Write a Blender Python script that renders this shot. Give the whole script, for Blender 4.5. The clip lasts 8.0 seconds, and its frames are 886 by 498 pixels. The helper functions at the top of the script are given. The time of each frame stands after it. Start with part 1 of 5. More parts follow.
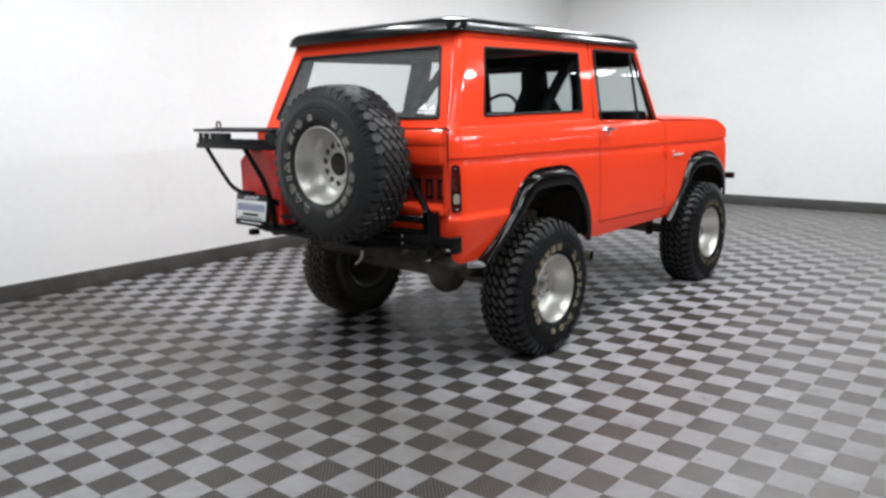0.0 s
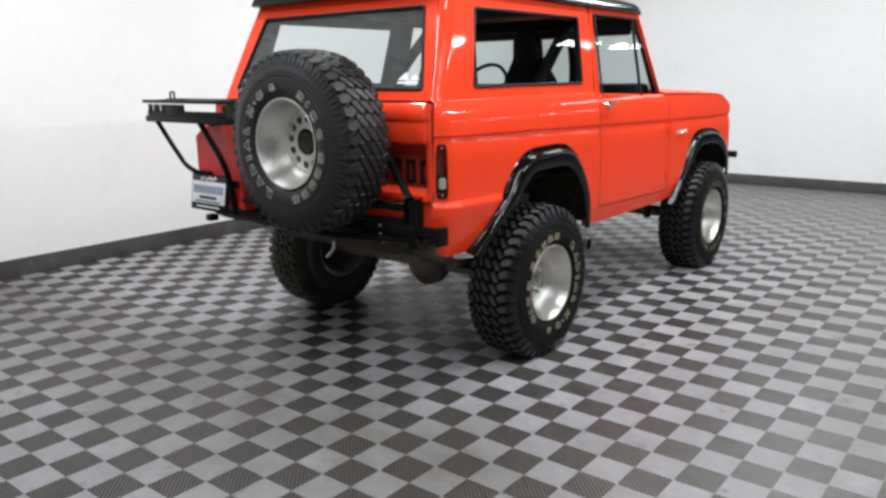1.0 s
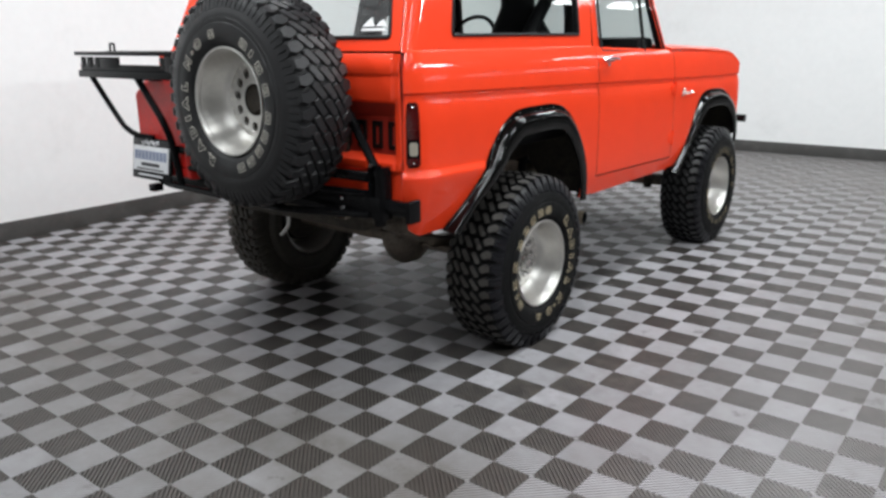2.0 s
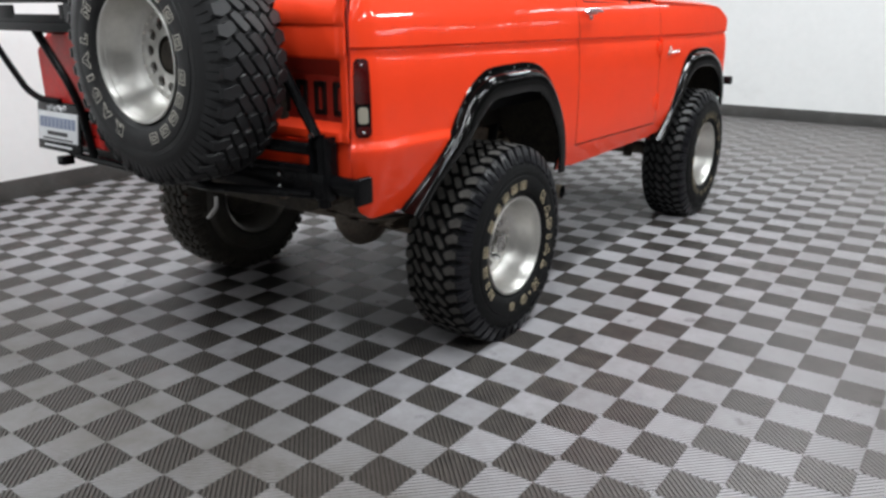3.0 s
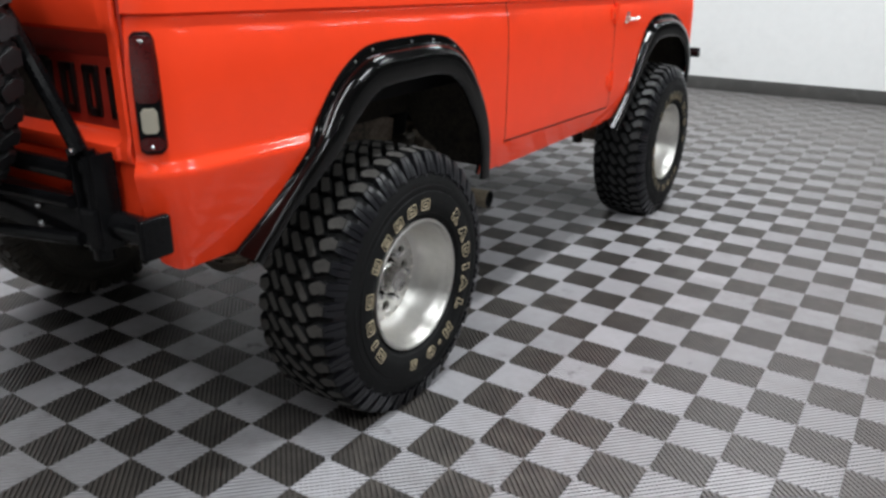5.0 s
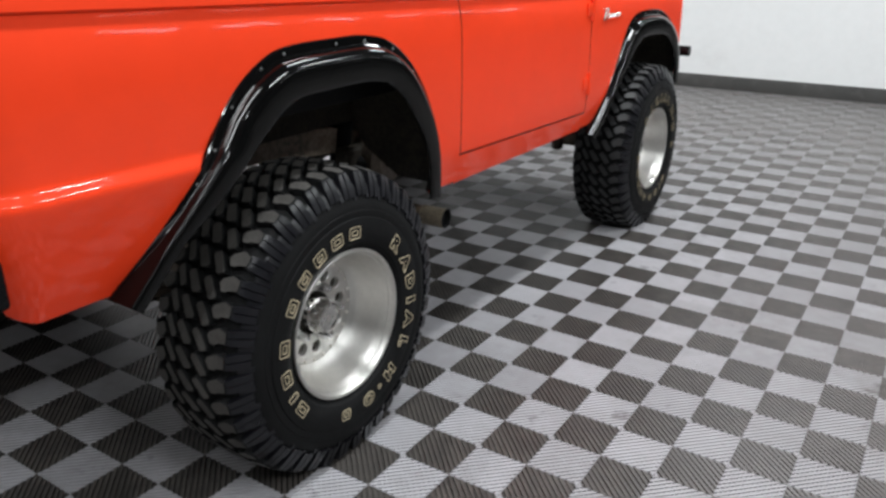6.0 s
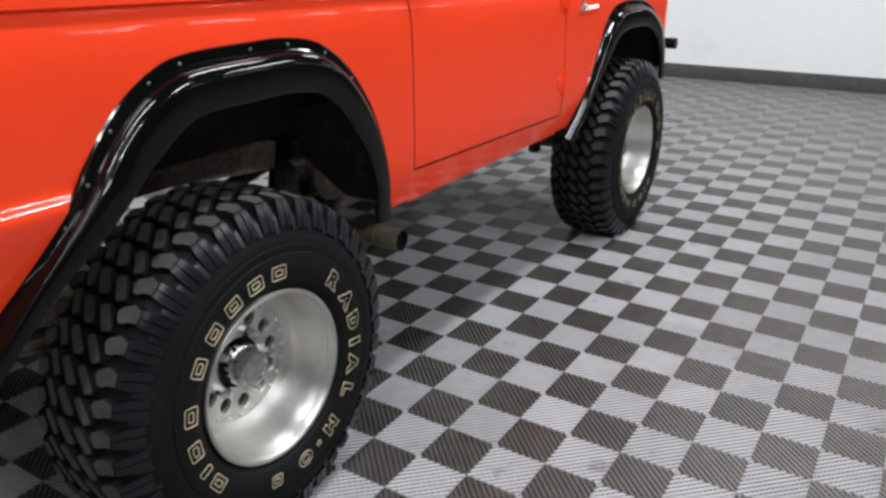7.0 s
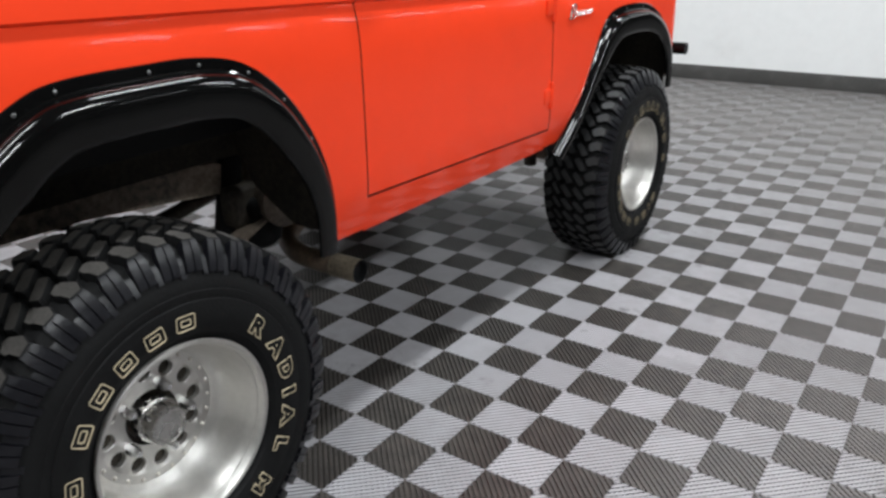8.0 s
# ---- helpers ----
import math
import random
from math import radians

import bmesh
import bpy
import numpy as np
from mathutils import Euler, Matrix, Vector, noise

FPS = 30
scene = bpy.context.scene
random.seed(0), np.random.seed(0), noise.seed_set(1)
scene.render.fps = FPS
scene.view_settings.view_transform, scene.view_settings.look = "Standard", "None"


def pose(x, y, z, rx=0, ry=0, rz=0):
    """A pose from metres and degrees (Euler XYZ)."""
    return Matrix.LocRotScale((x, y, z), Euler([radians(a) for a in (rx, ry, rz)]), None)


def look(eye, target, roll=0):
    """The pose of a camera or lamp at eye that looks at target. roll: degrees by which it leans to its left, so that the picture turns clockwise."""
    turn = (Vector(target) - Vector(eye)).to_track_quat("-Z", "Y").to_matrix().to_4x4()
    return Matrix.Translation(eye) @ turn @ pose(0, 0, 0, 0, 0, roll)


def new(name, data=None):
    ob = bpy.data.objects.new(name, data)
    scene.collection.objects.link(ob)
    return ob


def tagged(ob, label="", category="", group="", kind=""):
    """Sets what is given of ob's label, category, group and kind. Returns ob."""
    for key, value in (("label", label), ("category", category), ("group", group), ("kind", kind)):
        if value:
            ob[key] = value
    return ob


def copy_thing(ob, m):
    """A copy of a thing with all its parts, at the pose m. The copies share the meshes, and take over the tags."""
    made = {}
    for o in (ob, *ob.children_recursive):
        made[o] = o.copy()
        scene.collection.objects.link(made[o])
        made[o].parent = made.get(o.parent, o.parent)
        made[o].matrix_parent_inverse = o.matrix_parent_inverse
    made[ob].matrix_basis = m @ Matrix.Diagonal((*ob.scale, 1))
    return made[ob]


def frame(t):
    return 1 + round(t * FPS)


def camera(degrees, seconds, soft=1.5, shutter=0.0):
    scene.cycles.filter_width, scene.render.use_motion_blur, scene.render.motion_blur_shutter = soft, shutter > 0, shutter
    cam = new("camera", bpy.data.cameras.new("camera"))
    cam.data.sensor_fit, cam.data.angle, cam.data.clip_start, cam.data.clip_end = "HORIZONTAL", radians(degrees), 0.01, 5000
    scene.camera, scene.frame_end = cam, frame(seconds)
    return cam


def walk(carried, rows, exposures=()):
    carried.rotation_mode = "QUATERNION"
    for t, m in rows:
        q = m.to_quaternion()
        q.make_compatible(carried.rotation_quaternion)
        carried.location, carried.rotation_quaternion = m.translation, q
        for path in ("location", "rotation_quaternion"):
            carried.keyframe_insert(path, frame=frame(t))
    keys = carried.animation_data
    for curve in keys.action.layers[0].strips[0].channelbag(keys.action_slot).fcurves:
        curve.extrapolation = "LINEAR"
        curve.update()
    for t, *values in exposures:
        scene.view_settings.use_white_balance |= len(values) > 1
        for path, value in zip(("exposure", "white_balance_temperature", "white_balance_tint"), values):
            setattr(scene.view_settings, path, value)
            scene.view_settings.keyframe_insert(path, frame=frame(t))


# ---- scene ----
cam = camera(60.5, 8.0, soft=2.8)
PATH = [
    (0, (3.274, -3.714, 1.476), (1.996, -2.223, 1.098), -1.3),
    (0.5, (3.073, -3.555, 1.481), (1.837, -2.038, 1.069), -0.9),
    (1, (2.927, -3.342, 1.461), (1.701, -1.827, 1.014), -0.8),
    (1.5, (2.817, -3.115, 1.432), (1.589, -1.614, 0.942), -0.5),
    (3, (2.437, -2.532, 1.334), (1.316, -0.997, 0.712), -0.3),
    (3.5, (2.359, -2.325, 1.333), (1.261, -0.789, 0.674), 0.4),
    (4, (2.275, -2.126, 1.314), (1.213, -0.573, 0.636), 0.4),
    (4.5, (2.179, -1.912, 1.308), (1.159, -0.342, 0.604), 0.6),
    (6, (2.133, -1.343, 1.285), (1.103, 0.213, 0.564), 0.2),
    (6.5, (2.07, -1.182, 1.289), (1.07, 0.384, 0.55), 0.3),
    (7, (2.057, -1.025, 1.281), (1.048, 0.533, 0.535), -0.4),
    (7.5, (2.098, -0.874, 1.292), (1.042, 0.648, 0.538), -0.8),
    (8, (2.1, -0.731, 1.293), (1.021, 0.777, 0.543), -1.0),
]
EXPOSURES = [(0, 0.15), (1, 0.14), (3, 0.10), (6, 0.08), (8, 0.08)]
walk(cam, [(t, look(eye, target, roll)) for t, eye, target, roll in PATH], EXPOSURES)

# ---- world and lamps ----
ROOM_X0, ROOM_X1, ROOM_Y0, ROOM_Y1, ROOM_H = -3.15, 5.6, -6.2, 6.88, 3.7
world = bpy.data.worlds.new("world")
scene.world = world
world.use_nodes = True
world.node_tree.nodes["Background"].inputs[0].default_value = (0.8, 0.85, 0.9, 1)
world.node_tree.nodes["Background"].inputs[1].default_value = 0.05
LAMP_POWER = 60.0
LAMPS = [(x, y) for x in (-1.2, 1.4, 4.8) for y in (-2.9, -1.1, 1.8, 4.6)]
# dimmer strips: the row behind the open floor, and the rows of the hall that the showroom opens on
STRIPS = [(2.6, y) for y in (-4.5, -3.2, -1.9)]
OPEN_X, HALL_X1, HALL_Y1 = 1.85, 12.6, 20.0
HALL = [(4.9, 8.9 + 1.9 * k) for k in range(5)] + [(10.4, 6.6 + 2.4 * k) for k in range(6)]
STRONG = {-1.2: 1.14, 1.4: 1.2, 4.8: 1.9}
BACK = {-1.2: 0.62, 1.4: 0.32, 4.8: 0.1}
MIDDLE = 0.68


def add_lamp(x, y):
    data = bpy.data.lights.new("tube_light", "AREA")
    data.shape, data.size, data.size_y = "RECTANGLE", 0.22, 1.25
    data.energy, data.color = LAMP_POWER * STRONG[x] * (BACK[x] if y < -2 else 0.86 if y > 4 else MIDDLE if (x, y) == (1.4, -1.1) else 1.0), (0.93, 0.975, 1.0)
    ob = new("tube_light", data)
    ob.matrix_world = pose(x, y, ROOM_H - 0.115)
    return ob


for lx, ly in LAMPS:
    add_lamp(lx, ly)

# ---- materials ----
def material(name, color, rough=0.5, metal=0.0, coat=0.0):
    m = bpy.data.materials.new(name)
    m.use_nodes = True
    b = m.node_tree.nodes["Principled BSDF"]
    b.inputs["Base Color"].default_value = (*color, 1)
    b.inputs["Roughness"].default_value = rough
    b.inputs["Metallic"].default_value = metal
    b.inputs["Coat Weight"].default_value = coat
    b.inputs["Coat Roughness"].default_value = 0.065
    return m


def link(m, a, ao, b, bi):
    m.node_tree.links.new(a.outputs[ao], b.inputs[bi])


def node(m, kind, **inputs):
    n = m.node_tree.nodes.new(kind)
    for k, v in inputs.items():
        n.inputs[k.replace("_", " ")].default_value = v
    return n


def mottle(m, color, scale=6.0, spread=0.25, fine=60.0, rough=(0.4, 0.6), bump=0.0, bump_scale=None, tint=None):
    """Two-scale variation of colour and gloss, with a fine relief."""
    nt = m.node_tree
    b = nt.nodes["Principled BSDF"]
    geo = node(m, "ShaderNodeNewGeometry")
    big = node(m, "ShaderNodeTexNoise", Scale=scale, Detail=4.0, Roughness=0.6)
    small = node(m, "ShaderNodeTexNoise", Scale=fine, Detail=3.0, Roughness=0.6)
    for n in (big, small):
        link(m, geo, "Position", n, "Vector")
    add = node(m, "ShaderNodeMath")
    add.operation = "MULTIPLY_ADD"
    link(m, small, "Fac", add, 0)
    add.inputs[1].default_value = 0.45
    mul = node(m, "ShaderNodeMath")
    mul.operation = "MULTIPLY"
    mul.inputs[1].default_value = 0.55
    link(m, big, "Fac", mul, 0)
    link(m, mul, 0, add, 2)
    ramp = node(m, "ShaderNodeValToRGB")
    lo = [c * (1 - spread) for c in color]
    hi = [min(1, c * (1 + spread)) for c in (tint or color)]
    ramp.color_ramp.elements[0].position, ramp.color_ramp.elements[1].position = 0.33, 0.67
    ramp.color_ramp.elements[0].color, ramp.color_ramp.elements[1].color = (*lo, 1), (*hi, 1)
    link(m, add, 0, ramp, "Fac")
    link(m, ramp, "Color", b, "Base Color")
    mr = node(m, "ShaderNodeMapRange")
    mr.inputs["From Min"].default_value, mr.inputs["From Max"].default_value = 0.3, 0.7
    mr.inputs["To Min"].default_value, mr.inputs["To Max"].default_value = rough
    link(m, big, "Fac", mr, "Value")
    link(m, mr, "Result", b, "Roughness")
    if bump:
        bn = node(m, "ShaderNodeBump", Strength=bump, Distance=0.004)
        t = small
        if bump_scale:
            t = node(m, "ShaderNodeTexNoise", Scale=bump_scale, Detail=3.0)
            link(m, geo, "Position", t, "Vector")
        link(m, t, "Fac", bn, "Height")
        link(m, bn, "Normal", b, "Normal")
    return m


PAINT = mottle(material("orange_paint", (0.90, 0.056, 0.0155), 0.3, 0, 0.62), (0.90, 0.056, 0.0155), 1.2, 0.04, 9.0, (0.42, 0.5))
PAINT.node_tree.nodes["Principled BSDF"].inputs["Specular IOR Level"].default_value = 0.05
# slow waves in the old clear coat
waves = node(PAINT, "ShaderNodeTexNoise", Scale=7.0, Detail=2.0)
link(PAINT, node(PAINT, "ShaderNodeNewGeometry"), "Position", waves, "Vector")
coat_bump = node(PAINT, "ShaderNodeBump", Strength=0.08, Distance=0.02)
link(PAINT, waves, "Fac", coat_bump, "Height")
link(PAINT, coat_bump, "Normal", PAINT.node_tree.nodes["Principled BSDF"], "Coat Normal")
GLOSS_BLACK = mottle(material("gloss_black_paint", (0.004, 0.004, 0.004), 0.2), (0.003, 0.003, 0.003), 5, 0.3, 60, (0.06, 0.12), 0.22, 14)
GLOSS_BLACK.node_tree.nodes["Principled BSDF"].inputs["Specular IOR Level"].default_value = 0.25
ROOF_BLACK = mottle(material("roof_black", (0.006, 0.007, 0.007), 0.3), (0.006, 0.007, 0.007), 4, 0.3, 60, (0.15, 0.21))
ROOF_BLACK.node_tree.nodes["Principled BSDF"].inputs["Specular IOR Level"].default_value = 0.2
SATIN_BLACK = mottle(material("satin_black_steel", (0.0045, 0.0045, 0.005), 0.35), (0.0045, 0.0045, 0.005), 8, 0.35, 120, (0.14, 0.26), 0.05)
RUBBER = mottle(material("tyre_rubber", (0.008, 0.008, 0.0082), 0.6), (0.008, 0.008, 0.0082), 9, 0.3, 150, (0.5, 0.7), 0.25)
LUG = mottle(material("shoulder_rubber", (0.005, 0.005, 0.007), 0.35), (0.005, 0.005, 0.007), 20, 0.3, 160, (0.26, 0.42), 0.15)
RAIL = mottle(material("dusty_rail", (0.16, 0.13, 0.105), 0.7), (0.15, 0.125, 0.102), 9, 0.6, 60, (0.6, 0.8), 0.3, None, (0.30, 0.245, 0.19))
TREAD = mottle(material("tread_rubber", (0.07, 0.066, 0.062), 0.62), (0.04, 0.037, 0.034), 14, 0.3, 180, (0.55, 0.72), 0.25, None, (0.052, 0.048, 0.044))
DARK_TREAD = mottle(material("dark_tread_rubber", (0.034, 0.034, 0.035), 0.45), (0.017, 0.017, 0.0175), 14, 0.35, 180, (0.35, 0.5), 0.25, None, (0.022, 0.022, 0.0225))
DUSTY_TREAD = mottle(material("dusty_tread_rubber", (0.03, 0.03, 0.032), 0.6), (0.006, 0.006, 0.0069), 10, 0.3, 120, (0.34, 0.52), 0.3, None, (0.0115, 0.0115, 0.0128))
SPARE_SIDE = mottle(material("dusty_sidewall_rubber", (0.012, 0.012, 0.013), 0.55), (0.0068, 0.0068, 0.0076), 10, 0.3, 120, (0.45, 0.62), 0.2)
BROWN_TREAD = mottle(material("brown_dusty_rubber", (0.03, 0.026, 0.021), 0.7), (0.027, 0.0235, 0.019), 8, 0.4, 110, (0.6, 0.8), 0.3, None, (0.046, 0.04, 0.032))
SCREW = mottle(material("dull_screw", (0.16, 0.16, 0.16), 0.4, 0.7), (0.16, 0.16, 0.16), 40, 0.3, 200, (0.35, 0.5))
ALLOY = mottle(material("polished_alloy", (0.74, 0.725, 0.70), 0.3, 1.0), (0.68, 0.665, 0.635), 9, 0.08, 60, (0.40, 0.48))
alloy = ALLOY.node_tree.nodes["Principled BSDF"]
alloy.inputs["Anisotropic"].default_value = 0.75
alloy.inputs["Anisotropic Rotation"].default_value = 0.25
around = node(ALLOY, "ShaderNodeTangent")
around.direction_type, around.axis = "RADIAL", "X"
link(ALLOY, around, "Tangent", alloy, "Tangent")
# fine turning marks round the axle
local = node(ALLOY, "ShaderNodeTexCoord")
flat = node(ALLOY, "ShaderNodeVectorMath")
flat.operation = "MULTIPLY"
flat.inputs[1].default_value = (0, 1, 1)
link(ALLOY, local, "Object", flat, 0)
radius = node(ALLOY, "ShaderNodeVectorMath")
radius.operation = "LENGTH"
link(ALLOY, flat, 0, radius, 0)
depth = node(ALLOY, "ShaderNodeSeparateXYZ")
link(ALLOY, local, "Object", depth, 0)
along = node(ALLOY, "ShaderNodeMath")
along.operation = "ADD"
link(ALLOY, radius, "Value", along, 0)
link(ALLOY, depth, "X", along, 1)
marks = node(ALLOY, "ShaderNodeTexNoise", Scale=420.0, Detail=3.0, Roughness=0.7)
marks.noise_dimensions = "1D"
link(ALLOY, along, 0, marks, "W")
relief = node(ALLOY, "ShaderNodeBump", Strength=0.22, Distance=0.002)
link(ALLOY, marks, "Fac", relief, "Height")
link(ALLOY, relief, "Normal", alloy, "Normal")
RIVET = material("bright_rivet", (0.86, 0.83, 0.78), 0.42, 1.0)
HUB = mottle(material("dull_hub_metal", (0.5, 0.49, 0.47), 0.4, 1.0), (0.46, 0.45, 0.43), 25, 0.15, 120, (0.16, 0.34))
STEEL = material("dull_steel", (0.32, 0.31, 0.3), 0.38, 1.0)
CHROME = material("chrome", (0.68, 0.68, 0.69), 0.2, 1.0)
SEAL = mottle(material("window_rubber", (0.01, 0.01, 0.01), 0.5), (0.01, 0.01, 0.01), 12, 0.3, 90, (0.42, 0.58))
CABIN = mottle(material("cabin_black", (0.008, 0.008, 0.0085), 0.6), (0.008, 0.008, 0.0085), 8, 0.4, 120, (0.5, 0.7))
UNDER = mottle(material("underbody_grime", (0.022, 0.02, 0.018), 0.7), (0.028, 0.025, 0.022), 7, 0.55, 70, (0.6, 0.85), 0.4, None, (0.05, 0.042, 0.033))
AXLE = mottle(material("axle_grime", (0.08, 0.068, 0.057), 0.65), (0.075, 0.064, 0.054), 9, 0.5, 80, (0.55, 0.8), 0.4, None, (0.14, 0.11, 0.085))
RUST = mottle(material("rusty_pipe", (0.13, 0.11, 0.09), 0.5), (0.105, 0.082, 0.062), 16, 0.45, 120, (0.35, 0.6), 0.3, None, (0.17, 0.12, 0.08))
TIP = mottle(material("heated_steel", (0.3, 0.26, 0.2), 0.42, 0.6), (0.24, 0.2, 0.155), 22, 0.35, 140, (0.34, 0.5), 0.15, None, (0.36, 0.3, 0.22))
GOLD = mottle(material("letter_gold", (0.47, 0.39, 0.26), 0.6), (0.47, 0.39, 0.26), 30, 0.35, 200, (0.5, 0.7))
CAN_RED = mottle(material("can_red", (0.62, 0.02, 0.015), 0.4), (0.62, 0.02, 0.015), 8, 0.2, 80, (0.32, 0.5))
LENS_RED = mottle(material("lens_red", (0.06, 0.003, 0.003), 0.12, 0, 0.3), (0.05, 0.0025, 0.0025), 9, 0.4, 260, (0.1, 0.2), 0.1)
LENS_CLEAR = material("lens_clear", (0.34, 0.31, 0.25), 0.25)
PLATE = mottle(material("plate_white", (0.84, 0.85, 0.87), 0.35), (0.84, 0.85, 0.87), 20, 0.06, 200, (0.3, 0.4))
INK = material("plate_ink", (0.008, 0.008, 0.010), 0.4)
DECAL = material("decal_white", (0.8, 0.8, 0.8), 0.5)
GOLD_DIM = mottle(material("dull_letter_gold", (0.2, 0.16, 0.1), 0.6), (0.2, 0.16, 0.1), 30, 0.35, 200, (0.5, 0.7))
SHADED_ORANGE = mottle(material("tailgate_shaded_orange", (0.30, 0.022, 0.013), 0.3), (0.30, 0.022, 0.013), 6, 0.2, 60, (0.3, 0.42))
LETTER_PALE = mottle(material("pale_letter", (0.6, 0.57, 0.5), 0.6), (0.6, 0.57, 0.5), 30, 0.25, 200, (0.5, 0.7))
LETTER_BLACK = material("tailgate_black", (0.008, 0.006, 0.006), 0.35)

for m, level in ((SEAL, 0.2), (SATIN_BLACK, 0.13), (RUBBER, 0.1), (LUG, 0.4), (TREAD, 0.3), (CABIN, 0.12), (UNDER, 0.25)):
    m.node_tree.nodes["Principled BSDF"].inputs["Specular IOR Level"].default_value = level

WALL = mottle(material("wall_paint", (0.8, 0.8, 0.795), 0.6), (0.8, 0.8, 0.795), 0.9, 0.03, 14, (0.5, 0.62), 0.06)


def scuff(m, shade, scale, lo, hi, most):
    """Sparse faint smudges over the paint."""
    b = m.node_tree.nodes["Principled BSDF"]
    before = b.inputs["Base Color"].links[0].from_socket
    geo = node(m, "ShaderNodeNewGeometry")
    marks = node(m, "ShaderNodeTexNoise", Scale=scale, Detail=6.0, Roughness=0.68)
    link(m, geo, "Position", marks, "Vector")
    amount = node(m, "ShaderNodeMapRange")
    amount.inputs["From Min"].default_value, amount.inputs["From Max"].default_value = lo, hi
    amount.inputs["To Max"].default_value = most
    link(m, marks, "Fac", amount, "Value")
    mix = node(m, "ShaderNodeMix")
    mix.data_type = "RGBA"
    link(m, amount, "Result", mix, "Factor")
    m.node_tree.links.new(before, mix.inputs["A"])
    mix.inputs["B"].default_value = (*shade, 1)
    link(m, mix, "Result", b, "Base Color")


scuff(WALL, (0.5, 0.49, 0.48), 1.7, 0.6, 0.75, 0.16)
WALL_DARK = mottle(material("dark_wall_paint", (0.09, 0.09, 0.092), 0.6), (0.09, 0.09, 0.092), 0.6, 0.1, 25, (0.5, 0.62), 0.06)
CEILING = mottle(material("ceiling_paint", (0.07, 0.07, 0.072), 0.8), (0.07, 0.07, 0.072), 0.8, 0.03, 30, (0.75, 0.85))
BASE = mottle(material("baseboard_rubber", (0.055, 0.053, 0.05), 0.5), (0.055, 0.053, 0.05), 3, 0.25, 60, (0.42, 0.55))
scuff(BASE, (0.12, 0.115, 0.11), 5.0, 0.52, 0.72, 0.6)
HALL_FLOOR = mottle(material("hall_floor_grey", (0.16, 0.15, 0.148), 0.5), (0.16, 0.15, 0.148), 2, 0.25, 20, (0.4, 0.55))
GROOVE = mottle(material("tile_groove", (0.02, 0.018, 0.016), 0.8), (0.02, 0.018, 0.016), 6, 0.4, 90, (0.7, 0.9))
LAMP_WHITE = material("fixture_white", (0.8, 0.8, 0.8), 0.4)


def glow(name, strength):
    m = material(name, (0.8, 0.8, 0.8), 0.4)
    b = m.node_tree.nodes["Principled BSDF"]
    b.inputs["Emission Color"].default_value = (0.93, 0.975, 1.0, 1)
    b.inputs["Emission Strength"].default_value = strength
    return m


STRIP_GLOW, HALL_GLOW = glow("strip_diffuser", 6.0), glow("hall_diffuser", 20.0)


# washed-out tone: dust plus floor glare put into the tile colour
DUST_GLARE = (0.205, 0.191, 0.185)


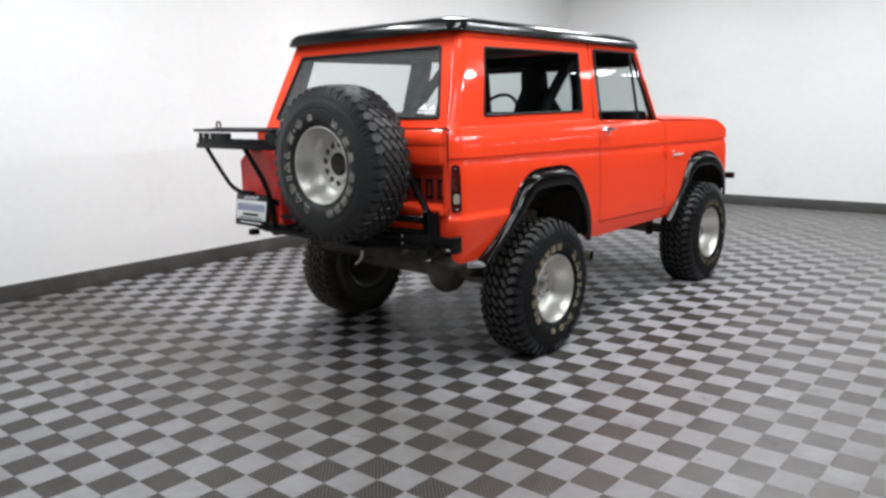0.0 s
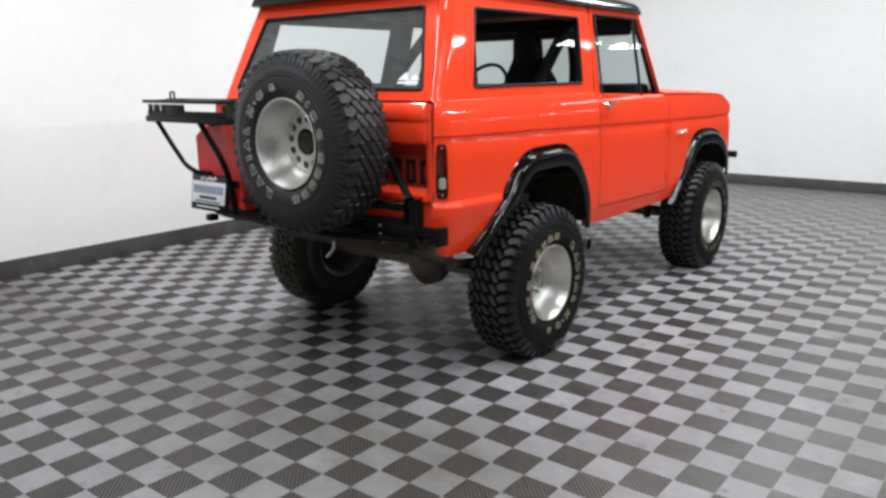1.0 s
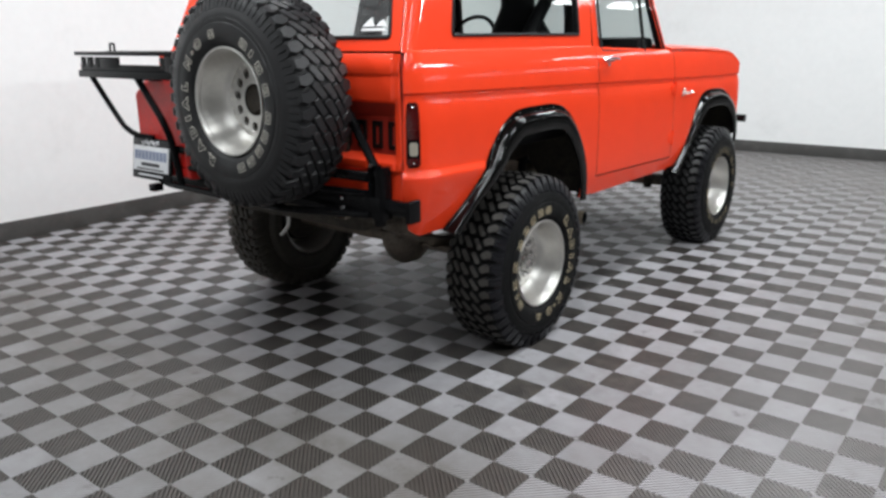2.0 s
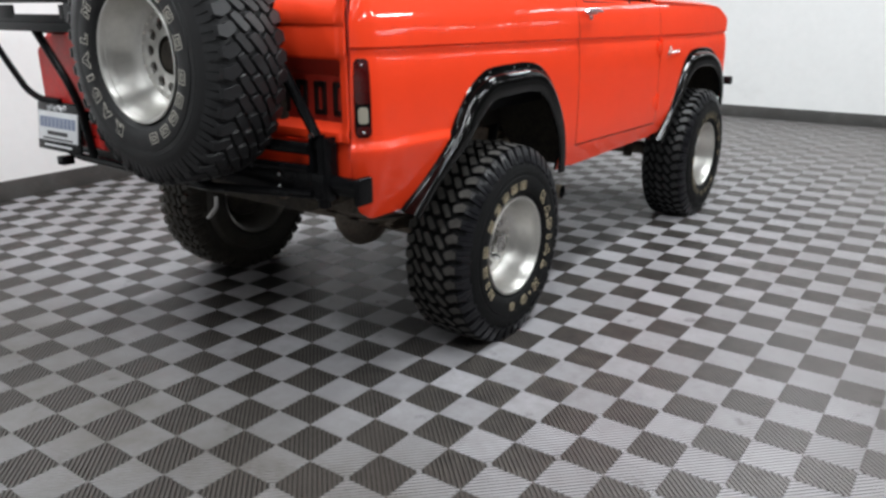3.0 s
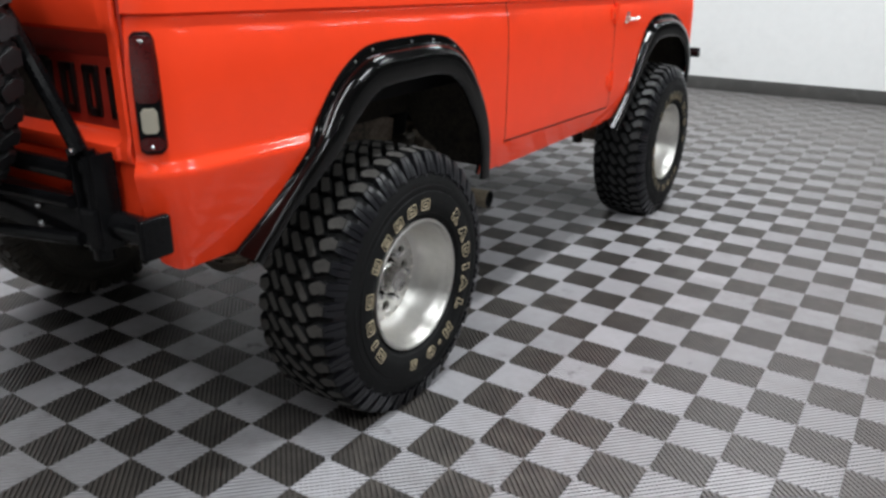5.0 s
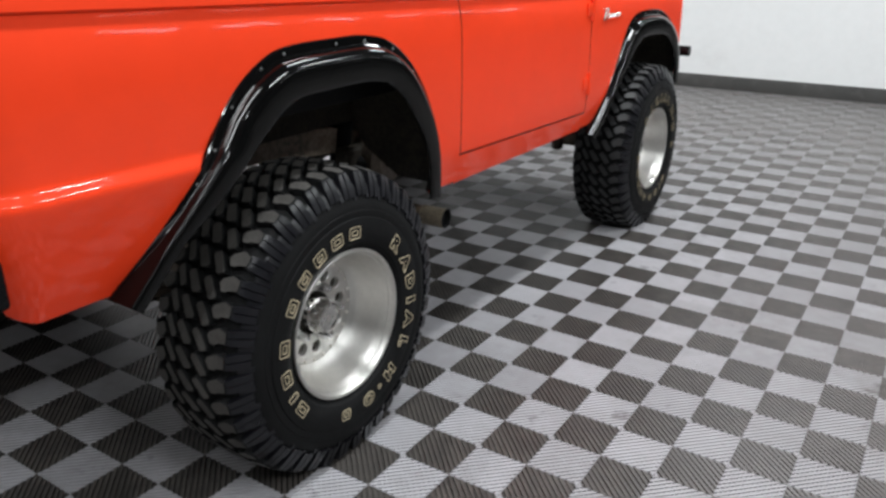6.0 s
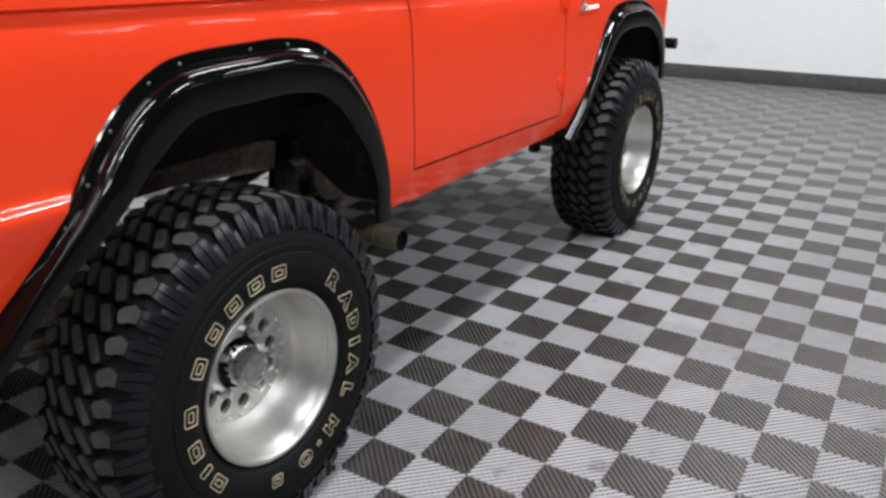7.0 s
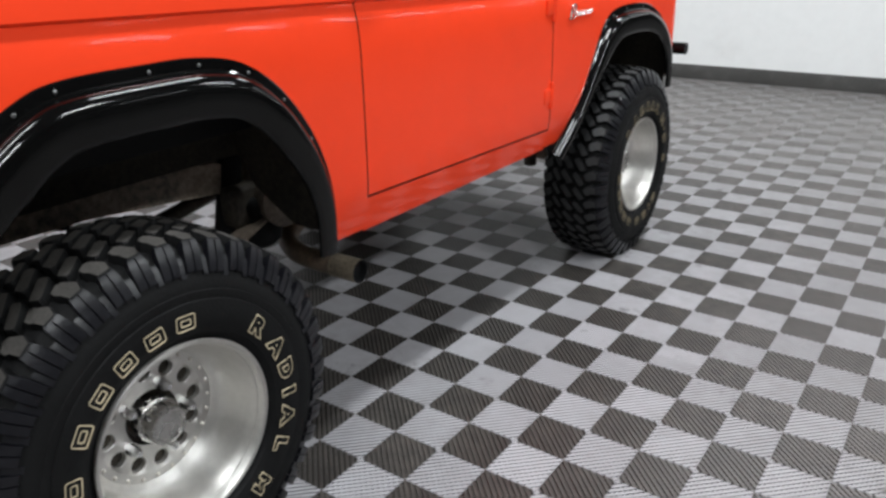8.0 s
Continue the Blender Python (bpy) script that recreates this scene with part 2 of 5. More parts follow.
def tile_material(name, color, dirt, shaded_dirt):
    """Moulded plastic with a tone of its own for each square, dusty stains, painted glare and dimness."""
    m = material(name, color, 0.4)
    b = m.node_tree.nodes["Principled BSDF"]
    geo = node(m, "ShaderNodeNewGeometry")
    big = node(m, "ShaderNodeTexNoise", Scale=1.1, Detail=5.0, Roughness=0.62)
    mid = node(m, "ShaderNodeTexNoise", Scale=16.0, Detail=5.0, Roughness=0.7)
    sub = node(m, "ShaderNodeVectorMath")
    sub.operation = "SUBTRACT"
    sub.inputs[1].default_value = (GRID_X, GRID_Y, 0)
    link(m, geo, "Position", sub, 0)
    snap = node(m, "ShaderNodeVectorMath")
    snap.operation = "SNAP"
    snap.inputs[1].default_value = (TILE, TILE, 10)
    link(m, sub, 0, snap, 0)
    white = node(m, "ShaderNodeTexWhiteNoise")
    link(m, snap, 0, white, "Vector")
    for n in (big, mid):
        link(m, geo, "Position", n, "Vector")
    tone = node(m, "ShaderNodeMapRange")
    tone.inputs["To Min"].default_value, tone.inputs["To Max"].default_value = 0.86, 1.1
    link(m, white, "Value", tone, "Value")
    mul = node(m, "ShaderNodeMix")
    mul.data_type, mul.blend_type = "RGBA", "MULTIPLY"
    mul.inputs["Factor"].default_value = 1.0
    mul.inputs["A"].default_value = (*color, 1)
    link(m, tone, "Result", mul, "B")
    mr = node(m, "ShaderNodeMapRange")
    mr.inputs["From Min"].default_value, mr.inputs["From Max"].default_value = 0.36, 0.66
    mr.inputs["To Min"].default_value, mr.inputs["To Max"].default_value = 0.12, 0.55
    link(m, big, "Fac", mr, "Value")
    stain = node(m, "ShaderNodeMapRange")
    stain.inputs["From Min"].default_value, stain.inputs["From Max"].default_value = 0.4, 0.75
    link(m, mid, "Fac", stain, "Value")
    both = node(m, "ShaderNodeMath")
    both.operation = "MULTIPLY"
    link(m, mr, "Result", both, 0)
    link(m, stain, "Result", both, 1)
    soiled = node(m, "ShaderNodeMix")
    soiled.data_type = "RGBA"
    link(m, both, 0, soiled, "Factor")
    link(m, mul, "Result", soiled, "A")
    soiled.inputs["B"].default_value = (*dirt, 1)
    # painted glare and dust on open floor, painted dimness and dirt behind parked truck
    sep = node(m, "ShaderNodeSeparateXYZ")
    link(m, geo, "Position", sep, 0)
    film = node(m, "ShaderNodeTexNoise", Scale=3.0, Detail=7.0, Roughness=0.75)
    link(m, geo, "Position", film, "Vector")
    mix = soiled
    for axis, start, full, most, color in (("X", 1.3, 2.9, 1.55, DUST_GLARE), ("Y", 2.3, 5.2, 1.6, DUST_GLARE), ("Y", -0.62, -1.25, 1.6, shaded_dirt)):
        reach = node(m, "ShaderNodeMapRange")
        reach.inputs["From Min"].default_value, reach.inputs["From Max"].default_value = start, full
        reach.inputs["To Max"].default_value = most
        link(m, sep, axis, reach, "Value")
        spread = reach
        if color == shaded_dirt:
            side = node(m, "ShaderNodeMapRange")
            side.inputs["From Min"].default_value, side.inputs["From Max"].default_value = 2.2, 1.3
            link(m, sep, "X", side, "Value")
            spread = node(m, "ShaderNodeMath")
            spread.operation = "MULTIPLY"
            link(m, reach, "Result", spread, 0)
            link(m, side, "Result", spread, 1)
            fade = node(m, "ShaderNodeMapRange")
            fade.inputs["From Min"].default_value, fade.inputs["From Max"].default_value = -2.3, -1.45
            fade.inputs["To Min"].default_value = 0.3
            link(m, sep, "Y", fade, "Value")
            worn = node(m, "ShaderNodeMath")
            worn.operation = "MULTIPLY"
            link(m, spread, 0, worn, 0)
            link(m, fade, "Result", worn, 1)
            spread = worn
        veil = node(m, "ShaderNodeMath")
        veil.operation, veil.use_clamp = "MULTIPLY", True
        link(m, spread, 0, veil, 0)
        link(m, film, "Fac", veil, 1)
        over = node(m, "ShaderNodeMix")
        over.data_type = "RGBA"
        link(m, veil, 0, over, "Factor")
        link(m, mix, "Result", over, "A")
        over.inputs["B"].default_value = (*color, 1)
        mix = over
    # scattered dark drips
    drip = node(m, "ShaderNodeTexNoise", Scale=5.5, Detail=6.0, Roughness=0.72)
    link(m, geo, "Position", drip, "Vector")
    spots = node(m, "ShaderNodeMapRange")
    spots.inputs["From Min"].default_value, spots.inputs["From Max"].default_value = 0.605, 0.72
    spots.inputs["To Max"].default_value = 0.75
    link(m, drip, "Fac", spots, "Value")
    dark = node(m, "ShaderNodeMix")
    dark.data_type = "RGBA"
    dark.inputs["B"].default_value = (0.06, 0.05, 0.042, 1)
    link(m, spots, "Result", dark, "Factor")
    link(m, mix, "Result", dark, "A")
    link(m, dark, "Result", b, "Base Color")
    rr = node(m, "ShaderNodeMapRange")
    rr.inputs["From Min"].default_value, rr.inputs["From Max"].default_value = 0.3, 0.7
    rr.inputs["To Min"].default_value, rr.inputs["To Max"].default_value = 0.36, 0.48
    b.inputs["Specular IOR Level"].default_value = 0.5
    link(m, big, "Fac", rr, "Value")
    link(m, rr, "Result", b, "Roughness")
    return m


def glass_material(name, tint, rough=0.0, veil=0.0):
    m = bpy.data.materials.new(name)
    m.use_nodes = True
    nt = m.node_tree
    nt.nodes.remove(nt.nodes["Principled BSDF"])
    out = nt.nodes["Material Output"]
    clear = node(m, "ShaderNodeBsdfTransparent", Color=(*tint, 1))
    gloss = node(m, "ShaderNodeBsdfGlossy", Roughness=rough)
    facing = node(m, "ShaderNodeLayerWeight", Blend=0.5)
    power = node(m, "ShaderNodeMath")
    power.operation, power.inputs[1].default_value = "POWER", 4.0
    link(m, facing, "Facing", power, 0)
    scale = node(m, "ShaderNodeMath")
    scale.operation, scale.inputs[1].default_value, scale.inputs[2].default_value = "MULTIPLY_ADD", 0.7, 0.02
    link(m, power, 0, scale, 0)
    mix = node(m, "ShaderNodeMixShader")
    link(m, scale, 0, mix, 0)
    link(m, clear, 0, mix, 1)
    link(m, gloss, 0, mix, 2)
    # a grey diffuse layer paints the hazy room reflection into the pane
    if veil:
        film = node(m, "ShaderNodeBsdfDiffuse", Color=(0.7, 0.7, 0.7, 1))
        specks = node(m, "ShaderNodeTexNoise", Scale=18.0, Detail=5.0)
        amount = node(m, "ShaderNodeMath")
        amount.operation, amount.inputs[1].default_value = "MULTIPLY", 2 * veil
        link(m, specks, "Fac", amount, 0)
        clean, mix = mix, node(m, "ShaderNodeMixShader")
        link(m, amount, 0, mix, 0)
        link(m, clean, 0, mix, 1)
        link(m, film, 0, mix, 2)
    link(m, mix, 0, out, 0)
    return m


TILE, GRID_X, GRID_Y = 0.1515, 0.7731, -0.8522
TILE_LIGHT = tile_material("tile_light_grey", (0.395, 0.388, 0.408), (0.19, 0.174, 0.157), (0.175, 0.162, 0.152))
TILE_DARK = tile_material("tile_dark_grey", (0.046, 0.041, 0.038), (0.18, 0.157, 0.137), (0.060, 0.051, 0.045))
GLASS = glass_material("window_glass", (0.81, 0.85, 0.84))
HAZY_GLASS = glass_material("hazy_window_glass", (0.88, 0.9, 0.9), 0.0, 0.1)


# ---- mesh helpers ----
def part(name, bm, mat, parent=None, label="", smooth=35):
    me = bpy.data.meshes.new(name)
    bmesh.ops.recalc_face_normals(bm, faces=bm.faces)
    bm.to_mesh(me)
    bm.free()
    for m in (mat if isinstance(mat, (list, tuple)) else [mat]):
        me.materials.append(m)
    if smooth:
        me.shade_smooth()
        me.set_sharp_from_angle(angle=radians(smooth))
    ob = new(name, me)
    ob.parent = parent
    return tagged(ob, label)


def thing(name, label, category, group="", at=(0, 0, 0)):
    ob = new(name)
    ob.empty_display_size = 0.2
    ob.location = at
    return tagged(ob, label, category, group)


def box(bm, c, s, bevel=0.0, m=None, segs=2):
    """A box with rounded edges: centre, size, an optional turn about its centre."""
    made = bmesh.ops.create_cube(bm, size=1.0)["verts"]
    bmesh.ops.scale(bm, vec=s, verts=made)
    if bevel:
        edges = list({e for v in made for e in v.link_edges})
        made = bmesh.ops.bevel(bm, geom=edges, offset=bevel, segments=segs, profile=0.6, affect="EDGES")["verts"]
    place = Matrix.Translation(c) @ (m or Matrix())
    bmesh.ops.transform(bm, matrix=place, verts=made)
    return made


def rounded(points, r, n=5):
    """The polyline with its inner corners rounded to about r."""
    pts = [Vector(p) for p in points]
    out = [pts[0]]
    for a, b, c in zip(pts, pts[1:], pts[2:]):
        d1, d2 = (a - b), (c - b)
        k = min(r, d1.length * 0.45, d2.length * 0.45)
        p, q = b + d1.normalized() * k, b + d2.normalized() * k
        for i in range(n + 1):
            t = i / n
            out.append(p * (1 - t) ** 2 + b * 2 * t * (1 - t) + q * t * t)
    return out + [pts[-1]]


def sweep(bm, points, r, seg=10, caps=True, closed=False, flat=1.0):
    """A tube of radius r along the points."""
    pts = [Vector(p) for p in points]
    rings, up = [], None
    n = len(pts)
    for i, p in enumerate(pts):
        a = pts[i - 1] if (i or closed) else p
        b = pts[(i + 1) % n] if (i < n - 1 or closed) else p
        d = (b - a).normalized()
        if up is None:
            up = Vector((0, 0, 1)) if abs(d.z) < 0.9 else Vector((1, 0, 0))
        side = d.cross(up).normalized()
        up = side.cross(d).normalized()
        rr = r[i] if isinstance(r, (list, tuple)) else r
        rings.append([bm.verts.new(p + side * math.cos(2 * math.pi * k / seg) * rr + up * math.sin(2 * math.pi * k / seg) * rr * flat) for k in range(seg)])
    for a, b in zip(rings, rings[1:] + (rings[:1] if closed else [])):
        for k in range(seg):
            bm.faces.new((a[k], a[(k + 1) % seg], b[(k + 1) % seg], b[k]))
    if caps and not closed:
        bm.faces.new(rings[0][::-1])
        bm.faces.new(rings[-1])


def revolve(bm, profile, seg=48, close=False):
    """A profile of (x, r) turned about the x axis."""
    rings = []
    for x, r in profile:
        if r < 1e-5:
            rings.append([bm.verts.new((x, 0, 0))] * seg)
        else:
            rings.append([bm.verts.new((x, r * math.sin(2 * math.pi * k / seg), r * math.cos(2 * math.pi * k / seg))) for k in range(seg)])
    for a, b in zip(rings, rings[1:] + (rings[:1] if close else [])):
        for k in range(seg):
            quad = []
            for v in (a[k], a[(k + 1) % seg], b[(k + 1) % seg], b[k]):
                if v not in quad:
                    quad.append(v)
            if len(quad) > 2:
                bm.faces.new(quad)


def grid(bm, rows):
    """A sheet through rows of points; faces whose corners fall together are left out."""
    vs = [[bm.verts.new(p) for p in row] for row in rows]
    for a, b in zip(vs, vs[1:]):
        for k in range(len(a) - 1):
            quad = [a[k], a[k + 1], b[k + 1], b[k]]
            ring = [v for i, v in enumerate(quad) if (v.co - quad[i - 1].co).length > 1e-6]
            if len(ring) > 2:
                bm.faces.new(ring)
    return vs


def spline(points, n=6):
    """Catmull-Rom points through the given ones."""
    p = [np.array(q, float) for q in points]
    p = [2 * p[0] - p[1]] + p + [2 * p[-1] - p[-2]]
    out = []
    for a, b, c, d in zip(p, p[1:], p[2:], p[3:]):
        for k in range(n):
            t = k / n
            out.append(0.5 * ((2 * b) + (c - a) * t + (2 * a - 5 * b + 4 * c - d) * t * t + (3 * b - a - 3 * c + d) * t ** 3))
    return out + [p[-2]]


def thick(ob, t, offset=-1.0, edge=None, crisp=32):
    """Gives a sheet its thickness; edge: another material for its rim and inner side."""
    mod = ob.modifiers.new("sheet", "SOLIDIFY")
    mod.thickness, mod.offset = t, offset
    if edge:
        ob.data.materials.append(edge)
        mod.material_offset_rim = mod.material_offset = 1
    solid = bpy.data.meshes.new_from_object(ob.evaluated_get(bpy.context.evaluated_depsgraph_get()))
    ob.modifiers.clear()
    ob.data = solid
    solid.shade_smooth()
    solid.set_sharp_from_angle(angle=radians(crisp))
    return ob


# ---- room ----
def wall(name, c, s, label, mat=None):
    bm = bmesh.new()
    box(bm, c, s)
    return tagged(part(name, bm, mat or WALL, None, label, 0), category="wall", kind="structure")


cx, cy = (ROOM_X0 + ROOM_X1) / 2, (ROOM_Y0 + ROOM_Y1) / 2
lx_, ly_ = ROOM_X1 - ROOM_X0, ROOM_Y1 - ROOM_Y0
wall("wall_west", (ROOM_X0 - 0.1, cy, ROOM_H / 2), (0.2, ly_ + 0.4, ROOM_H), "plain white painted showroom wall with dark baseboard")
wall("wall_north", ((ROOM_X0 + OPEN_X) / 2, ROOM_Y1 + 0.1, ROOM_H / 2), (OPEN_X - ROOM_X0, 0.2, ROOM_H), "plain white painted showroom wall with faint scuffs")
# unseen walls, added dark to hold down reflections in paint and glass
wall("wall_hall_west", (OPEN_X - 0.1, (ROOM_Y1 + HALL_Y1) / 2 + 0.1, ROOM_H / 2), (0.2, HALL_Y1 - ROOM_Y1 - 0.2, ROOM_H), "plain dark unseen hall wall", WALL_DARK)
wall("wall_east", (HALL_X1 + 0.1, (ROOM_Y0 + HALL_Y1) / 2, ROOM_H / 2), (0.2, HALL_Y1 - ROOM_Y0 + 0.4, ROOM_H), "plain dark unseen hall wall", WALL_DARK)
wall("wall_hall_north", ((OPEN_X + HALL_X1) / 2, HALL_Y1 + 0.1, ROOM_H / 2), (HALL_X1 - OPEN_X, 0.2, ROOM_H), "plain dark unseen hall wall", WALL_DARK)
# out of view; left white to brighten the tail and spare rim
wall("wall_south", ((ROOM_X0 + HALL_X1) / 2, ROOM_Y0 - 0.1, ROOM_H / 2), (HALL_X1 - ROOM_X0, 0.2, ROOM_H), "plain white painted showroom wall")
# out of view; dark to hold back bounce and reflections
bm = bmesh.new()
box(bm, ((ROOM_X0 + HALL_X1) / 2, (ROOM_Y0 + HALL_Y1) / 2, ROOM_H + 0.1), (HALL_X1 - ROOM_X0 + 0.4, HALL_Y1 - ROOM_Y0 + 0.4, 0.2))
tagged(part("ceiling", bm, CEILING, None, "plain dark unseen showroom ceiling", 0), category="ceiling", kind="structure")
bm = bmesh.new()
box(bm, ((ROOM_X1 + HALL_X1) / 2 + 0.12, (ROOM_Y0 + HALL_Y1) / 2, -0.105), (HALL_X1 - ROOM_X1 - 0.2, HALL_Y1 - ROOM_Y0, 0.2))
box(bm, ((OPEN_X + ROOM_X1) / 2, (ROOM_Y1 + 0.2 + HALL_Y1) / 2 + 0.1, -0.105), (ROOM_X1 - OPEN_X + 0.4, HALL_Y1 - ROOM_Y1 - 0.4, 0.2))
tagged(part("floor_hall", bm, HALL_FLOOR, None, "plain grey hall floor", 0), category="floor", kind="structure")
for nm, c, s in (("baseboard", (ROOM_X0 + 0.006, cy, 0.069), (0.012, ly_, 0.138)), ("baseboard", ((ROOM_X0 + OPEN_X) / 2, ROOM_Y1 - 0.006, 0.069), (OPEN_X - ROOM_X0, 0.012, 0.138)),
                 ("baseboard", ((ROOM_X0 + HALL_X1) / 2, ROOM_Y0 + 0.006, 0.069), (HALL_X1 - ROOM_X0, 0.012, 0.138))):
    bm = bmesh.new()
    box(bm, c, s, 0.004)
    tagged(part(nm, bm, BASE, None, "dark grey rubber baseboard along white wall", 30), category="baseboard", kind="structure")


def fixture(x, y, diffuser=None):
    ob = thing("ceiling_light", "white fluorescent ceiling light fixture", "ceiling light", "ceiling lights", (x, y, ROOM_H))
    bm = bmesh.new()
    box(bm, (0, 0, -0.045), (0.26, 1.3, 0.09), 0.015)
    part("housing", bm, LAMP_WHITE, ob)
    bm = bmesh.new()
    box(bm, (0, 0, -0.098), (0.23, 1.25, 0.014), 0.004)
    part("diffuser", bm, diffuser or LAMP_WHITE, ob)
    for end in (1, -1):
        bm = bmesh.new()
        box(bm, (0, end * 0.658, -0.05), (0.27, 0.016, 0.10), 0.004)
        part("end_cap", bm, LAMP_WHITE, ob)
    return ob


first = fixture(*LAMPS[0])
for lx, ly in LAMPS[1:]:
    copy_thing(first, pose(lx, ly, ROOM_H))
for spots, mat in ((STRIPS, STRIP_GLOW), (HALL, HALL_GLOW)):
    lit = fixture(*spots[0], mat)
    for lx, ly in spots[1:]:
        copy_thing(lit, pose(lx, ly, ROOM_H))


# ---- wheels ----
TYRE_R, HUB_Z, WHEEL_X, AXLE_Y = 0.409, 0.390, 0.80, 2.337
TREADS = 43


def tyre_mesh(full=0.0):
    bm = bmesh.new()
    side = [(0.128, 0.190), (0.140, 0.199), (0.151, 0.211), (0.1565, 0.219), (0.1585, 0.2195), (0.1605, 0.224), (0.1655, 0.234), (0.1680, 0.245), (0.1688, 0.258), (0.1682, 0.274), (0.1668, 0.286), (0.1640, 0.2875), (0.1648, 0.291),
            (0.1640, 0.305), (0.1625, 0.306), (0.1628, 0.309), (0.158, 0.326), (0.148, 0.350), (0.137, 0.368), (0.124, 0.381), (0.108, 0.387), (0.06, 0.390)]
    side = [(x, r + full * max(0.0, min(1.0, (r - 0.35) / 0.03))) for x, r in side]
    prof = side + [(-x * 0.72 if r > 0.3 else -x * 0.86, r) for x, r in reversed(side)]
    revolve(bm, prof, 96)
    return bm


def tread_mesh(fill=1.0, floor_r=0.388):
    """Three rows of leaning bricks between arrow-shaped shoulder blocks; fill swells the blocks of a less worn tyre."""
    bm = bmesh.new()
    step = 360 / TREADS
    mid_x, mid_a = 0.006, -8.1

    def at(deg, x, r):
        a = radians(deg)
        r -= 0.007 * min(1.3, abs(x) / 0.125) ** 3
        return (x if x > 0 else x * 0.78, r * math.sin(a), r * math.cos(a))

    def block(poly, r0, r1, shrink):
        k = len(poly)
        mx, ma = sum(p[0] for p in poly) / k, sum(p[1] for p in poly) / k

        def ring(r, f):
            return [bm.verts.new(at(ma + (a - ma) * f, mx + (x - mx) * f, r)) for x, a in poly]
        low, mid, top = ring(r0, 1.08 * fill), ring(r1 - 0.0022, fill), ring(r1, shrink * fill)
        for lo, hi in ((low, mid), (mid, top)):
            for i in range(k):
                bm.faces.new((lo[i], lo[(i + 1) % k], hi[(i + 1) % k], hi[i]))
        bm.faces.new(top).material_index = 1

    # (x, degrees) of one pitch: the shoulder block, the outer brick and half the middle brick; the rest by a half turn
    shoulder = [(0.0905, -8.9), (0.0800, -6.3), (0.0860, -4.8), (0.1120, -2.9), (0.1340, -4.0), (0.1345, -7.6), (0.1130, -8.1), (0.1040, -8.9)]
    brick = [(0.0655, -12.6), (0.0590, -11.6), (0.0330, -6.9), (0.0345, -5.8), (0.0485, -4.9), (0.0560, -5.6), (0.0830, -10.5), (0.0830, -11.6)]
    centre = [(0.0120, -12.0), (0.0050, -10.9), (-0.0230, -6.2), (-0.0210, -4.9), (0.0000, -4.2), (0.0070, -5.3), (0.0350, -10.0), (0.0330, -11.3)]
    for i in range(TREADS):
        o = i * step
        lift = random.uniform(-0.0007, 0.0007)
        for poly, flip in ((shoulder, 1), (brick, 1), (centre, 1), (brick, -1), (shoulder, -1)):
            pts = [(x, a + o) if flip > 0 else (2 * mid_x - x, 2 * mid_a - a + o) for x, a in poly]
            block(pts, floor_r, TYRE_R + lift, 0.93)
    return bm


def shoulder_mesh(wide=1.14):
    """Split lugs that carry each shoulder block over on to the sidewall, with lower blocks between them."""
    bm = bmesh.new()
    step = 2 * math.pi / TREADS

    def lug(o, s, lines, section):
        rows = []
        for x, r, h in lines:
            row = []
            for k, dip in section:
                ang = o + s * k * h * wide * step
                rr = r - dip * 0.8
                xx = x - 0.6 * dip
                row.append((xx if s > 0 else -xx * 0.74, rr * math.sin(ang), rr * math.cos(ang)))
            rows.append(row)
        vs = grid(bm, rows)
        last = [bm.verts.new((v.co.x - 0.012 * s, v.co.y * 0.994, v.co.z * 0.994)) for v in vs[-1]]
        for k in range(len(last) - 1):
            bm.faces.new((vs[-1][k], vs[-1][k + 1], last[k + 1], last[k]))

    split = ((-1.0, 0.018), (-0.90, 0.0), (-0.08, 0.0), (-0.02, 0.007), (0.02, 0.007), (0.08, 0.0), (0.90, 0.0), (1.0, 0.018))
    plain = ((-1.0, 0.010), (-0.85, 0.0), (0.85, 0.0), (1.0, 0.010))
    for i in range(TREADS):
        for s in (1, -1):
            o = i * step + radians(-5.8 if s > 0 else -10.4)
            long_ = 0.004 if i % 2 else 0.0
            lug(o, s, ((0.132, TYRE_R - 0.0095, 0.24), (0.1375, TYRE_R - 0.015, 0.27), (0.1435, TYRE_R - 0.026, 0.31), (0.149, TYRE_R - 0.038, 0.325), (0.154, TYRE_R - 0.052, 0.335), (0.158 + 0.2 * long_, TYRE_R - 0.066 - long_, 0.34)), split)
            lug(o + 0.5 * step, s, ((0.141, TYRE_R - 0.040, 0.11), (0.1475, TYRE_R - 0.049, 0.11), (0.158, TYRE_R - 0.074 - long_, 0.13)), plain)
    return bm


